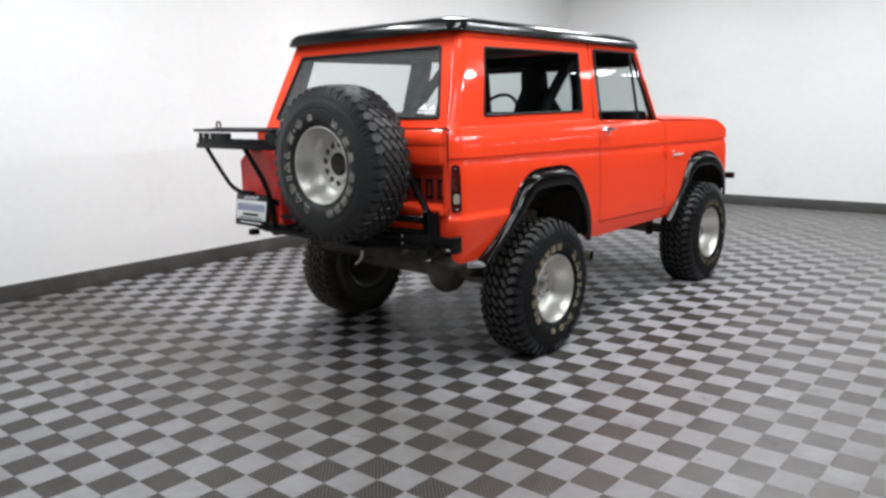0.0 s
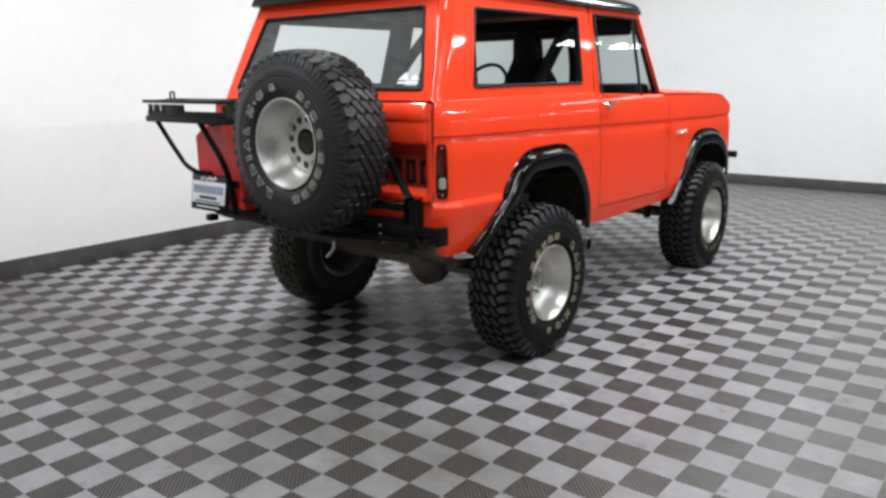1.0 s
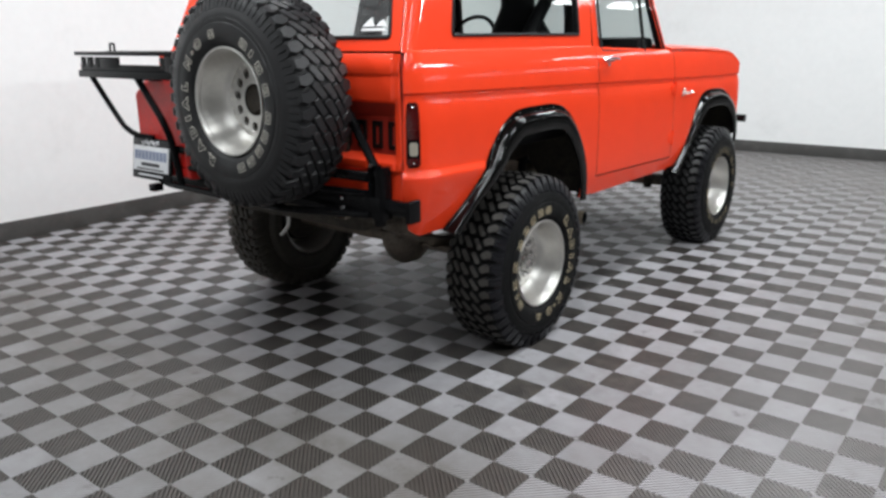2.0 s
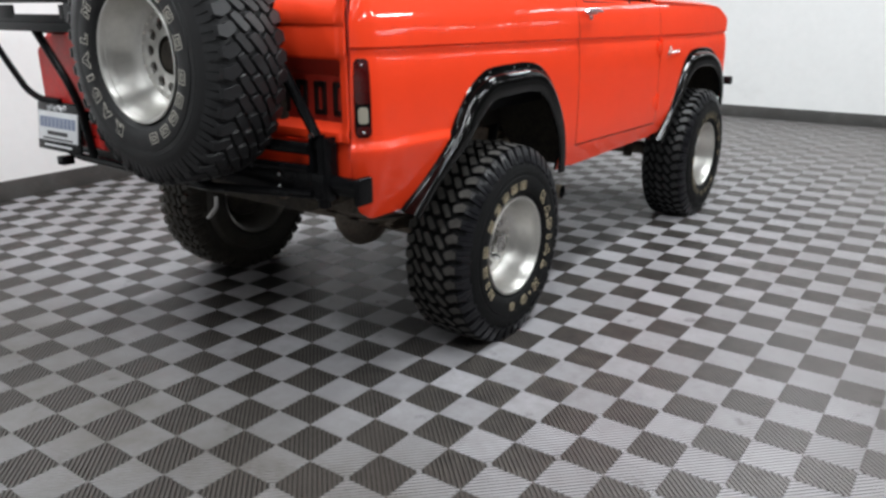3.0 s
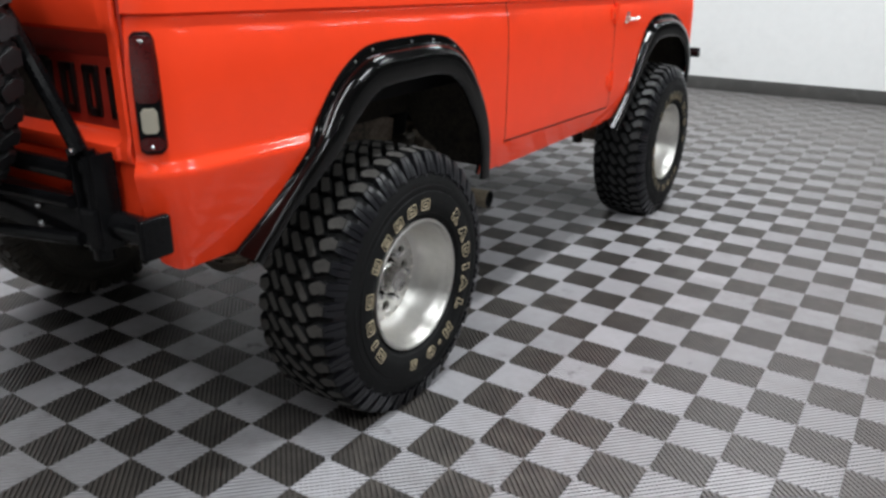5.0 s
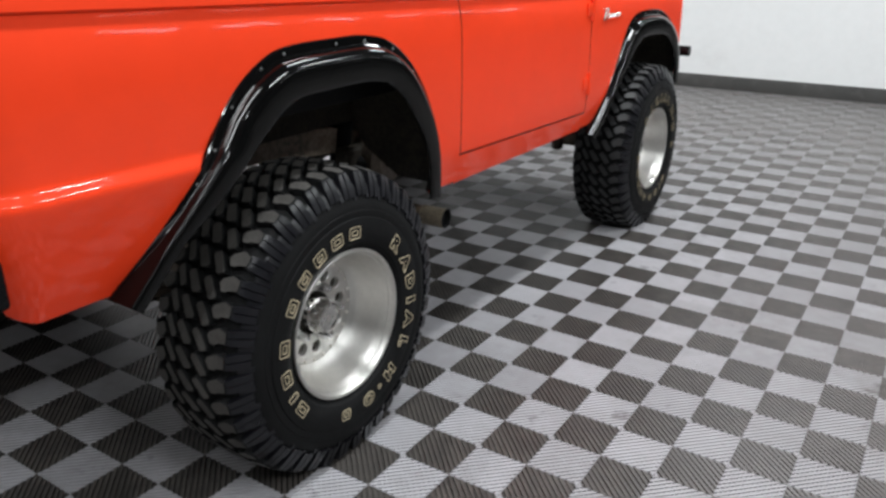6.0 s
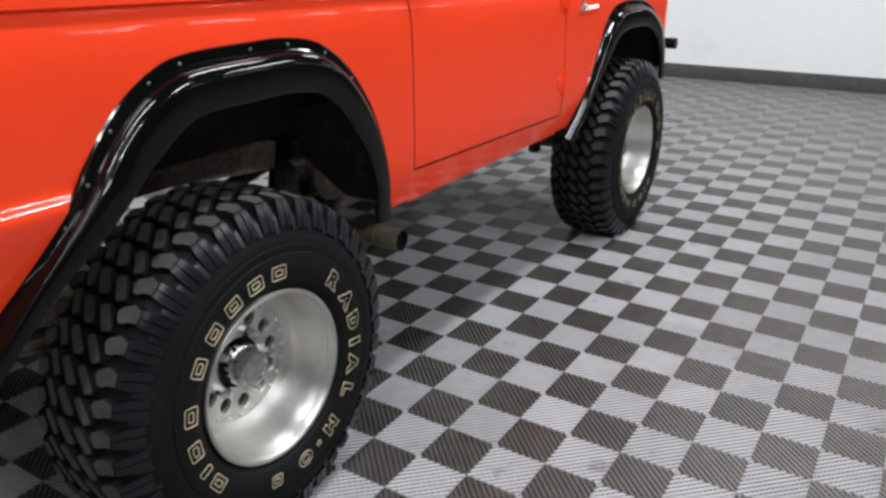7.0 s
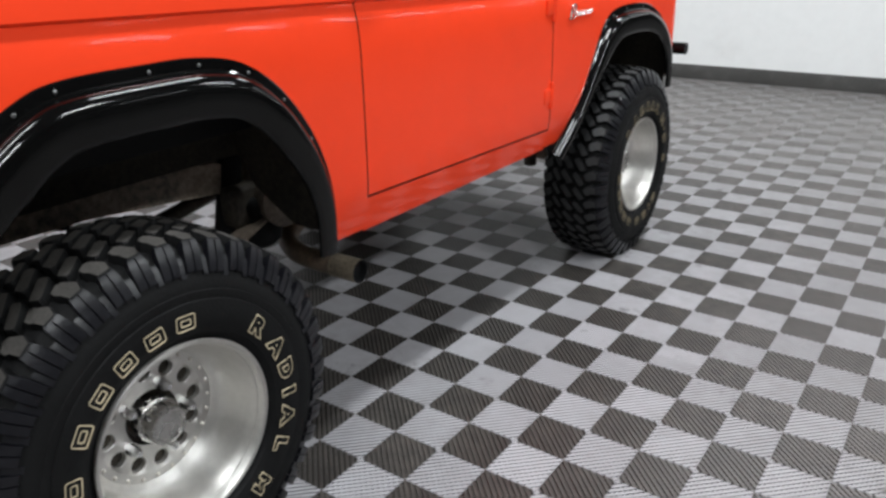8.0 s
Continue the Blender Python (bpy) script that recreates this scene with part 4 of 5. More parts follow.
def flare_bolts(c, mirror, fl, count):
    data = None
    for i in range(count):
        k = int((i + 0.5) / count * (len(c) - 1))
        d = (c[min(k + 1, len(c) - 1)] - c[k - 1]).normalized()
        p = c[k] + Vector((d.y, -d.x)) * 0.010
        if data is None:
            bm = bmesh.new()
            revolve(bm, [(0, 0.0042), (0.001, 0.0038), (0.002, 0.0022), (0.0023, 0)], 8)
            ob = part("bolt", bm, SCREW, fl, "small steel screw")
            data = ob.data
        else:
            ob = new("bolt", data)
            ob.parent = fl
        ledge = flare_ledge(p)
        ledge -= 0.78 * under_tuck(p.y) if p.x < 0 else 0.0
        ob.matrix_local = pose(mirror * (0.8725 + ledge), p.x, p.y, 0, 0, 0 if mirror > 0 else 180)


for mirror in (1, -1):
    for pts, n in ((REAR_ARCH, 14), (FRONT_ARCH, 12)):
        bm, c = flare(pts, mirror)
        fl = part("wheel_flare", bm, GLOSS_BLACK, truck, "glossy black bolt-on wheel arch flare", 28)
        flare_bolts(c, mirror, fl, n)


# wheel wells
def well(y0, y1, top, mirror, low=0.62):
    bm = bmesh.new()
    rows = []
    for y, z in [(y0, low), (y0 + 0.02, max(0.80, low + 0.04)), (y0 + 0.14, top - 0.06), (y0 + 0.26, top), (y1 - 0.26, top), (y1 - 0.12, top - 0.06), (y1 - 0.01, 0.85), (y1, 0.62)]:
        rows.append([(mirror * x, y, max(z, zl)) for x, zl in ((0.846, 0), (0.80, 0), (0.70, 0), (0.56, 0.7), (0.50, 0.78))])
    vs = grid(bm, rows)
    inner = [r[-1] for r in vs]
    bm.faces.new(inner)
    return bm


for mirror in (1, -1):
    thick(part("wheel_well", well(-0.60, 0.56, 1.13, mirror, 0.76), UNDER, truck, "dark grimy wheel well"), 0.01, 0)
    thick(part("wheel_well", well(1.74, 2.84, 1.10, mirror), UNDER, truck, "dark grimy wheel well"), 0.01, 0)

# ---- hardtop ----
TOP_Z = 1.842


def top_x(z):
    return 0.812 - 0.098 * (z - BELT_Z) / (TOP_Z - BELT_Z)


def lift_y(z):
    return -0.742 + 0.200 * (z - BELT_Z) / (TOP_Z - BELT_Z)


def lerp(a, b, t):
    return a + (b - a) * t


HT_ROWS = [1.345, 1.352, 1.375, 1.404, 1.50, 1.60, 1.70, 1.763, 1.80, 1.842]
# columns from the liftgate seam round the corner to the door: (x inset or y) at belt and at roof
for mirror in (1, -1):
    bm = bmesh.new()
    rows = []
    cols = []
    for k in range(9):
        a = math.pi / 2 * k / 8
        cols.append(("c", a))
    for yb, yt in ((-0.60, -0.425), (-0.495, -0.36), (-0.25, -0.15), (0.0, 0.1), (0.25, 0.33), (0.535, 0.60), (0.60, 0.66), (0.662, 0.722)):
        cols.append(("y", yb, yt))
    pts = []
    for col in cols:
        row = []
        for z in HT_ROWS:
            t = (z - BELT_Z) / (TOP_Z - BELT_Z)
            R = 0.046 + 0.010 * t
            if col[0] == "c":
                x = top_x(z) - R + R * math.sin(col[1])
                y = lift_y(z) + R - R * math.cos(col[1])
            else:
                x, y = top_x(z), lerp(col[1], col[2], t)
            bow = 0.006 * math.sin(math.pi * t)
            if z < 1.35:
                bow += 0.010
            row.append((mirror * (x + bow), y, z))
        pts.append(row)
    # flat strip from the corner to the liftgate seam
    seam = []
    for z in HT_ROWS:
        t = (z - BELT_Z) / (TOP_Z - BELT_Z)
        seam.append((mirror * lerp(0.766, 0.656, t), lift_y(z), z))
    pts = [seam] + pts
    vs = [[bm.verts.new(p) for p in row] for row in pts]
    i0, i1 = 11, 15
    for i in range(len(vs) - 1):
        for k in range(len(HT_ROWS) - 1):
            if i0 <= i < i1 and 3 <= k < 7:
                continue
            bm.faces.new((vs[i][k], vs[i + 1][k], vs[i + 1][k + 1], vs[i][k + 1]))
    ob = part("hardtop_side", bm, PAINT, truck, "glossy orange hardtop side panel", 30)
    thick(ob, 0.03, -1, CABIN)
    # side window with rubber frame
    def sp(yb, yt, z, out=0.0):
        t = (z - BELT_Z) / (TOP_Z - BELT_Z)
        return (mirror * (top_x(z) + 0.006 * math.sin(math.pi * t) + out), lerp(yb, yt, t), z)
    loop = [sp(-0.495, -0.36, 1.404), sp(0.535, 0.60, 1.404), sp(0.535, 0.60, 1.763), sp(-0.495, -0.36, 1.763)]
    bm = bmesh.new()
    grid(bm, [[Vector(loop[0]) - Vector((mirror * 0.012, 0, 0)), Vector(loop[1]) - Vector((mirror * 0.012, 0, 0))], [Vector(loop[3]) - Vector((mirror * 0.012, 0, 0)), Vector(loop[2]) - Vector((mirror * 0.012, 0, 0))]])
    win = part("side_window", bm, GLASS, truck, "tinted side window in black rubber frame", 0)
    win.visible_shadow = False
    bm = bmesh.new()
    mid = [(Vector(loop[0]) + Vector(loop[1])) / 2] + [Vector(loop[k]) for k in (1, 2, 3, 0)]
    ring = rounded(mid + [mid[0]], 0.014, 4)[:-1]
    cen = sum(ring, Vector()) / len(ring)
    sweep(bm, [p + (cen - p).normalized() * 0.003 for p in ring], 0.0075, 8, False, True)
    part("window_frame", bm, SEAL, win, "black rubber window seal")

# door window frames
for mirror in (1, -1):
    def dp(y, z, out=0.0):
        return Vector((mirror * (top_x(z) + out), y, z))
    pillar_b, pillar_t = 0.735, 0.795
    outer = [dp(0.672, 1.32), dp(0.735, 1.835), dp(1.40, 1.835), dp(1.60, 1.298)]
    inner = [dp(0.742, 1.325), dp(0.775, 1.79), dp(1.352, 1.785), dp(1.54, 1.306)]
    bm = bmesh.new()
    vo = [bm.verts.new(p) for p in outer]
    vi = [bm.verts.new(p) for p in inner]
    for k in range(3):
        bm.faces.new((vo[k], vo[k + 1], vi[k + 1], vi[k]))
    ob = part("window_surround", bm, PAINT, truck, "orange painted door window surround", 0)
    thick(ob, 0.03, -1, CABIN)
    bm = bmesh.new()
    off = Vector((-mirror * 0.004, 0, 0))
    bm.faces.new([bm.verts.new(p + off) for p in inner])
    win = part("door_window", bm, GLASS, truck, "clear door window with vent pane", 0)
    win.visible_shadow = False
    bm = bmesh.new()
    ring = [p + Vector((mirror * 0.012, 0, 0)) for p in inner]
    sweep(bm, rounded(ring + [ring[0]], 0.02, 3), 0.007, 6)
    part("window_frame", bm, SEAL, win, "black rubber window seal")
    bm = bmesh.new()
    sweep(bm, [dp(1.255, 1.31, 0.012), dp(1.272, 1.788, 0.012)], 0.011, 8)
    part("vent_divider", bm, SEAL, win, "thin black vent window divider")

# liftgate
bm = bmesh.new()


def lp(x, z, out=0.0):
    return Vector((x, lift_y(z) - out, z))


def lw(z):
    return lerp(0.762, 0.652, (z - BELT_Z) / (TOP_Z - BELT_Z))


wz0, wz1 = 1.398, 1.768
zl = [1.350, 1.357, 1.372, wz0, wz1, 1.815, TOP_Z]
rows = []
for z in zl:
    w = lw(z)
    ww = lerp(0.695, 0.59, (z - wz0) / (wz1 - wz0)) if wz0 <= z <= wz1 else lerp(0.695, 0.59, min(1, max(0, (z - wz0) / (wz1 - wz0))))
    rows.append([lp(-w, z), lp(-ww, z), lp(-ww * 0.5, z), lp(0, z), lp(ww * 0.5, z), lp(ww, z), lp(w, z)])
vs = [[bm.verts.new(p) for p in row] for row in rows]
for i in range(len(vs) - 1):
    for k in range(6):
        if i == 3 and 1 <= k <= 4:
            continue
        bm.faces.new((vs[i][k], vs[i][k + 1], vs[i + 1][k + 1], vs[i + 1][k]))
liftgate = thick(part("liftgate", bm, PAINT, truck, "orange liftgate with large rear window", 30), 0.028, -1, SEAL)
cornersw = [lp(-0.695, wz0), lp(0.695, wz0), lp(0.59, wz1), lp(-0.59, wz1)]
bm = bmesh.new()
bm.faces.new([bm.verts.new(p + Vector((0, 0.008, 0))) for p in cornersw])
win = part("rear_window", bm, HAZY_GLASS, liftgate, "large tinted rear window", 0)
win.visible_shadow = False
bm = bmesh.new()
mid = [lp(0, wz0)] + [cornersw[k] for k in (1, 2, 3, 0)]
ring = rounded(mid + [mid[0]], 0.015, 4)[:-1]
cen = sum(ring, Vector()) / len(ring)
sweep(bm, [p + (cen - p).normalized() * 0.003 for p in ring], 0.0085, 8, False, True)
part("window_frame", bm, SEAL, liftgate, "black rubber window seal")

# roof cap
bm = bmesh.new()
n = 40
HALF, RB, RF = 0.738, -0.60, 1.475


def roof_ring(inset, z, crown=0.0):
    out = []
    w, yb, yf, rc = HALF - inset, RB + inset, RF - inset, max(0.02, 0.09 - inset * 0.3)
    for cxx, cyy, a0 in ((w - rc, yf - rc, 0), (-w + rc, yf - rc, 90), (-w + rc, yb + rc, 180), (w - rc, yb + rc, 270)):
        for k in range(9):
            a = radians(a0 + 90 * k / 8)
            out.append(Vector((cxx + rc * math.cos(a), cyy + rc * math.sin(a), z)))
    return out


rings = []
for inset, z in ((0.035, 1.838), (0.006, 1.838), (0.0, 1.842), (0.0, 1.852), (0.004, 1.860), (0.010, 1.876), (0.022, 1.889), (0.045, 1.899), (0.09, 1.909), (0.16, 1.918), (0.28, 1.926), (0.45, 1.931), (0.62, 1.933)):
    ring = roof_ring(inset, z)
    up = 0.036 * min(1.0, max(0.0, (z - 1.852) / 0.04))
    rings.append([bm.verts.new((p.x, p.y, p.z + up * (1 - (p.x / HALF) ** 2) - 0.028 * max(0, (p.y - 0.9) / 0.6) ** 2)) for p in ring])
for a, b in zip(rings, rings[1:]):
    for k in range(len(a)):
        bm.faces.new((a[k], a[(k + 1) % len(a)], b[(k + 1) % len(a)], b[k]))
bm.faces.new(rings[-1])
bm.faces.new(rings[0][::-1])
part("roof", bm, ROOF_BLACK, truck, "glossy black hardtop roof", 35)

# windshield
bm = bmesh.new()
for mirror in (1, -1):
    sweep(bm, [(mirror * 0.775, 1.60, 1.30), (mirror * 0.68, 1.42, 1.838)], 0.022, 8)
sweep(bm, [(-0.70, 1.42, 1.83), (0.70, 1.42, 1.83)], 0.022, 8)
part("windshield_frame", bm, SEAL, truck, "black windshield frame")
bm = bmesh.new()
bm.faces.new([bm.verts.new(p) for p in ((-0.79, 1.598, 1.31), (0.79, 1.598, 1.31), (0.70, 1.425, 1.83), (-0.70, 1.425, 1.83))])
win = part("windshield", bm, GLASS, truck, "clear flat windshield", 0)
win.visible_shadow = False


# ---- tail: lamps, valance, bumper, carrier ----
for mirror in (1, -1):
    def corner(a, z, out):
        x, y, nx, ny = outline(REAR_Y + 0.10 - 0.10 * a)
        k = tuck(-0.7, z) - out
        return ((x - nx * k) * mirror, y - ny * k, z)

    def lamp_patch(a0, a1, z0, z1, out, name, mat, parent, label=""):
        bm = bmesh.new()
        rows = []
        n = 8
        for i in range(n + 1):
            a = lerp(a0, a1, i / n)
            e = 0.018 if i in (0, n) else (0.006 if i in (1, n - 1) else 0.0)
            d = out if 0 < i < n else -0.003
            rows.append([corner(a, z0 + e, -0.003), corner(a, z0 + e + 0.006, d)] + [corner(a, lerp(z0 + e + 0.01, z1 - e - 0.01, k / 6), d) for k in range(7)] + [corner(a, z1 - e - 0.006, d), corner(a, z1 - e, -0.003)])
        grid(bm, rows)
        return part(name, bm, mat, parent, label, 40)

    lamp = lamp_patch(0.46, 1.04, 0.925, 1.170, 0.010, "tail_light", SATIN_BLACK, truck, "tall narrow tail light with dark red lens")
    lamp_patch(0.485, 1.015, 1.026, 1.165, 0.0135, "lens", LENS_RED, lamp, "dark red lens")
    lamp_patch(0.57, 0.93, 0.966, 1.026, 0.0145, "reverse_lens", LENS_CLEAR, lamp, "clear reversing lens")
    lamp_patch(0.485, 1.015, 0.930, 0.968, 0.0130, "lens", LENS_RED, lamp, "dark red lens")
    for z in (1.149, 0.944):
        bm = bmesh.new()
        bmesh.ops.create_uvsphere(bm, u_segments=10, v_segments=6, radius=0.0052)
        bmesh.ops.translate(bm, vec=corner(0.75, z, 0.0125), verts=bm.verts)
        part("screw", bm, CHROME, lamp, "small bright screw")

bm = bmesh.new()
box(bm, (0, REAR_Y + 0.024, 0.825), (1.60, 0.03, 0.155), 0.008)
part("rear_valance", bm, PAINT, truck, "orange rear body sill")
bm = bmesh.new()
box(bm, (0, -0.70, 0.74), (1.30, 0.06, 0.14), 0.01)
part("rear_crossmember", bm, UNDER, truck)

bm = bmesh.new()
box(bm, (0, -0.835, 0.772), (1.50, 0.06, 0.085), 0.008)
bumper = part("rear_bumper", bm, SATIN_BLACK, truck, "black square steel rear bumper")
for mirror in (1, -1):
    bm = bmesh.new()
    box(bm, (mirror * 0.874, -0.812, 0.768), (0.024, 0.074, 0.088), 0.011, None, 3)
    part("end_plate", bm, SATIN_BLACK, bumper, "black square bumper end cap")
    bm = bmesh.new()
    sweep(bm, [(mirror * 0.70, -0.812, 0.772), (mirror * 0.868, -0.812, 0.772)], 0.031, 18)
    part("bumper_pipe", bm, SATIN_BLACK, bumper, "black round bumper pipe")
for x in (0.52, 0.56):
    bm = bmesh.new()
    made = bmesh.ops.create_uvsphere(bm, u_segments=10, v_segments=6, radius=0.009)["verts"]
    bmesh.ops.translate(bm, vec=(0.545, -0.867, x + 0.235), verts=made)
    part("bolt", bm, CHROME, bumper, "bright bolt head")

bm = bmesh.new()
sweep(bm, [(0.727, -0.836, 0.700), (0.727, -0.836, 0.925)], 0.022, 16)
box(bm, (0.754, -0.828, 0.826), (0.012, 0.055, 0.205), 0.004)
box(bm, (0.702, -0.832, 0.832), (0.010, 0.070, 0.185), 0.003)
for z in (0.738, 0.80, 0.905):
    sweep(bm, [(0.727, -0.836, z - 0.012), (0.727, -0.836, z + 0.012)], 0.029, 16)
sweep(bm, [(0.727, -0.836, 0.920), (0.727, -0.836, 0.936)], 0.012, 10)
sweep(bm, [(0.717, -0.815, 0.800), (0.717, -0.815, 0.775)], 0.034, 12)
carrier = part("spare_carrier", bm, SATIN_BLACK, truck, "black tubular swing-out spare wheel carrier")


def tube(name, pts, r, parent=None, bend=0.05, mat=None, seg=10, label=""):
    bm = bmesh.new()
    sweep(bm, rounded(pts, bend) if len(pts) > 2 and not isinstance(r, list) else pts, r, seg)
    return part(name, bm, mat or SATIN_BLACK, parent or carrier, label)


tube("carrier_bar", [(0.700, -0.865, 0.745), (0.30, -0.968, 0.738), (-0.50, -0.968, 0.752), (-0.66, -0.955, 0.785)], 0.015)
tube("carrier_bar", [(0.700, -0.872, 0.828), (0.10, -0.935, 0.828), (-0.45, -0.945, 0.840)], 0.015)
tube("carrier_bar", [(0.700, -0.858, 0.890), (0.30, -0.875, 0.890), (-0.20, -0.890, 0.890)], 0.021)
tube("brace", [(0.722, -0.850, 0.930), (0.560, -0.868, 1.205), (0.45, -0.868, 1.29)], 0.0175)
bm = bmesh.new()
sweep(bm, [(0.715, -0.855, 0.935), (0.715, -0.873, 0.935)], 0.009, 6)
part("nut", bm, CHROME, carrier, "bright steel nut")
tube("upright", [(0.265, -0.945, 0.74), (0.265, -0.875, 1.0), (0.265, -0.865, 1.34)], 0.022)
tube("upright", [(-0.20, -0.945, 0.74), (-0.20, -0.880, 1.0), (-0.20, -0.900, 1.26)], 0.018)
bm = bmesh.new()
box(bm, (0.265, -0.895, 1.172), (0.20, 0.05, 0.20), 0.01)
part("wheel_mount", bm, SATIN_BLACK, carrier)
bm = bmesh.new()
sweep(bm, rounded([(0.37, -0.985, 0.715), (0.375, -0.992, 0.68), (0.345, -1.0, 0.645), (0.335, -1.0, 0.64)], 0.01), 0.007, 8)
part("tow_pin", bm, STEEL, carrier, "dull steel hitch pin")
bm = bmesh.new()
box(bm, (-0.60, -0.97, 0.725), (0.05, 0.05, 0.035), 0.006)
part("latch", bm, SATIN_BLACK, carrier)

# folding tray
tray = part("tray", (lambda b: (box(b, (-0.58, -1.052, 1.342), (0.90, 0.028, 0.018), 0.003), box(b, (-0.60, -0.82, 1.342), (0.96, 0.028, 0.016), 0.003), box(b, (-1.02, -0.935, 1.342), (0.03, 0.24, 0.014), 0.003), box(b, (-0.14, -0.935, 1.342), (0.03, 0.24, 0.014), 0.003), b)[-1])(bmesh.new()), SATIN_BLACK, carrier, "black steel folding tray frame")
bm = bmesh.new()
box(bm, (-0.56, -1.050, 1.249), (0.90, 0.036, 0.034), 0.008)
part("tray_rail", bm, SATIN_BLACK, carrier)
bm = bmesh.new()
for c, s in (((-0.64, 1.275), (0.72, 0.038)), ((-0.64, 1.340), (0.72, 0.012))):
    box(bm, (c[0], -1.052, c[1]), (s[0], 0.008, s[1]), 0.002)
for x, w in ((-0.972, 0.036), (-0.910, 0.052), (-0.840, 0.050), (-0.735, 0.165), (-0.300, 0.040)):
    box(bm, (x, -1.052, 1.302), (w, 0.0085, 0.05), 0.002)
part("perforated_plate", bm, SATIN_BLACK, carrier, "black perforated steel plate")
bm = bmesh.new()
box(bm, (-0.225, -1.050, 1.295), (0.11, 0.02, 0.09), 0.004)
part("tray_bracket", bm, SATIN_BLACK, carrier)
bm = bmesh.new()
sweep(bm, rounded([(-1.155, -0.812, 1.345), (-1.155, -0.812, 1.385), (-1.115, -0.812, 1.385), (-1.115, -0.812, 1.345)], 0.012, 4), 0.006, 8)
part("hook", bm, SATIN_BLACK, carrier)
bm = bmesh.new()
box(bm, (-1.085, -0.82, 1.342), (0.17, 0.03, 0.016), 0.003)
part("tray_bracket", bm, SATIN_BLACK, carrier)
tube("strut", [(-0.945, -1.035, 1.235), (-0.85, -1.015, 1.105), (-0.757, -1.0, 0.998), (-0.69, -0.985, 0.965), (-0.58, -0.965, 0.960)], 0.0135, None, 0.05)
tube("strut", [(-0.545, -1.035, 1.235), (-0.415, -1.01, 1.05), (-0.398, -0.985, 0.95), (-0.39, -0.965, 0.755)], 0.016, None, 0.06)
bm = bmesh.new()
box(bm, (-0.535, -0.965, 1.232), (0.12, 0.05, 0.02), 0.004)
part("tray_bracket", bm, SATIN_BLACK, carrier)

# plate
bm = bmesh.new()
box(bm, (-0.600, -0.958, 0.860), (0.322, 0.012, 0.196), 0.006)
plate = part("number_plate", bm, SATIN_BLACK, truck, "white dealer plate in black frame")
bm = bmesh.new()
box(bm, (-0.600, -0.966, 0.860), (0.294, 0.004, 0.118), 0.002)
part("plate_face", bm, PLATE, plate, "white plate face")
bm = bmesh.new()
box(bm, (-0.600, -0.9668, 0.935), (0.300, 0.004, 0.030), 0.001)
part("plate_bar", bm, INK, plate)
for dz, r in ((0.004, 0.0042), (-0.006, 0.0026)):
    bm = bmesh.new()
    sweep(bm, [(-0.600 + 0.07 * t, -0.9695, 0.935 + dz + 0.005 * math.sin(9 * t)) for t in [k / 10 - 1 for k in range(21)]], r, 6)
    part("plate_emblem", bm, PLATE, plate, "white wavy emblem")
for c, w, h in ((0.833, 0.15, 0.015), (0.811, 0.22, 0.006)):
    bm = bmesh.new()
    box(bm, (-0.600, -0.9692, c), (w, 0.002, h))
    part("plate_bar", bm, INK, plate)
bm = bmesh.new()
box(bm, (-0.600, -0.9668, 0.783), (0.20, 0.004, 0.007), 0.001)
part("plate_bar", bm, PLATE, plate)
BLUE_INK = material("plate_blue_ink", (0.27, 0.31, 0.43), 0.4)
for k in range(9):
    bm = bmesh.new()
    box(bm, (-0.600 + (k - 4) * 0.030, -0.9692, 0.876), (0.023, 0.002, 0.042))
    for dz in (-0.010, 0.010):
        box(bm, (-0.600 + (k - 4) * 0.030, -0.9694, 0.876 + dz), (0.009, 0.0025, 0.011))
    part("plate_bar", bm, BLUE_INK, plate)

plate.matrix_local = Matrix.Translation((0, -0.985, 0.775)) @ Matrix.Rotation(radians(-8), 4, "X") @ Matrix.Translation((0, 0.958, -0.775))

# spare wheel
spare = copy_thing(wheel, pose(0.265, -1.0, 1.172, 201.5, 0, -90))
for ob in spare.children:
    kind = ob.name.split(".")[0]
    if kind in spare_tyres:
        ob.data = spare_tyres[kind].copy()
        if kind in ("tread", "tyre", "shoulder_tread"):
            bm = {"tread": lambda: tread_mesh(1.17, 0.395), "tyre": lambda: tyre_mesh(0.005), "shoulder_tread": lambda: shoulder_mesh(1.47)}[kind]()
            bmesh.ops.recalc_face_normals(bm, faces=bm.faces)
            bm.to_mesh(ob.data)
            bm.free()
            ob.data.shade_smooth()
            ob.data.set_sharp_from_angle(angle=radians(40))
        if kind == "tyre":
            ob.data.materials[0] = SPARE_SIDE
        if kind == "shoulder_tread":
            for v in ob.data.vertices:
                v.co = Vector((v.co.x - 0.005 * math.copysign(1, v.co.x), v.co.y * 0.994, v.co.z * 0.994))
            ob.data.materials[0] = DUSTY_TREAD
    if kind == "tread":
        ob.data.materials[0] = ob.data.materials[1] = DUSTY_TREAD
        tagged(ob, "chunky unworn black rubber tread blocks", kind="stuff")
    if kind in ("letter", "letter_bar"):
        ob.data = repaint(ob.data, LETTER_PALE)
    if kind in ("hub_cap", "lug_nut"):
        for sub in list(ob.children) + [ob]:
            bpy.data.objects.remove(sub)
spare.name = "spare_wheel"
tagged(spare, "spare wheel with mud tyre on swing-out carrier")


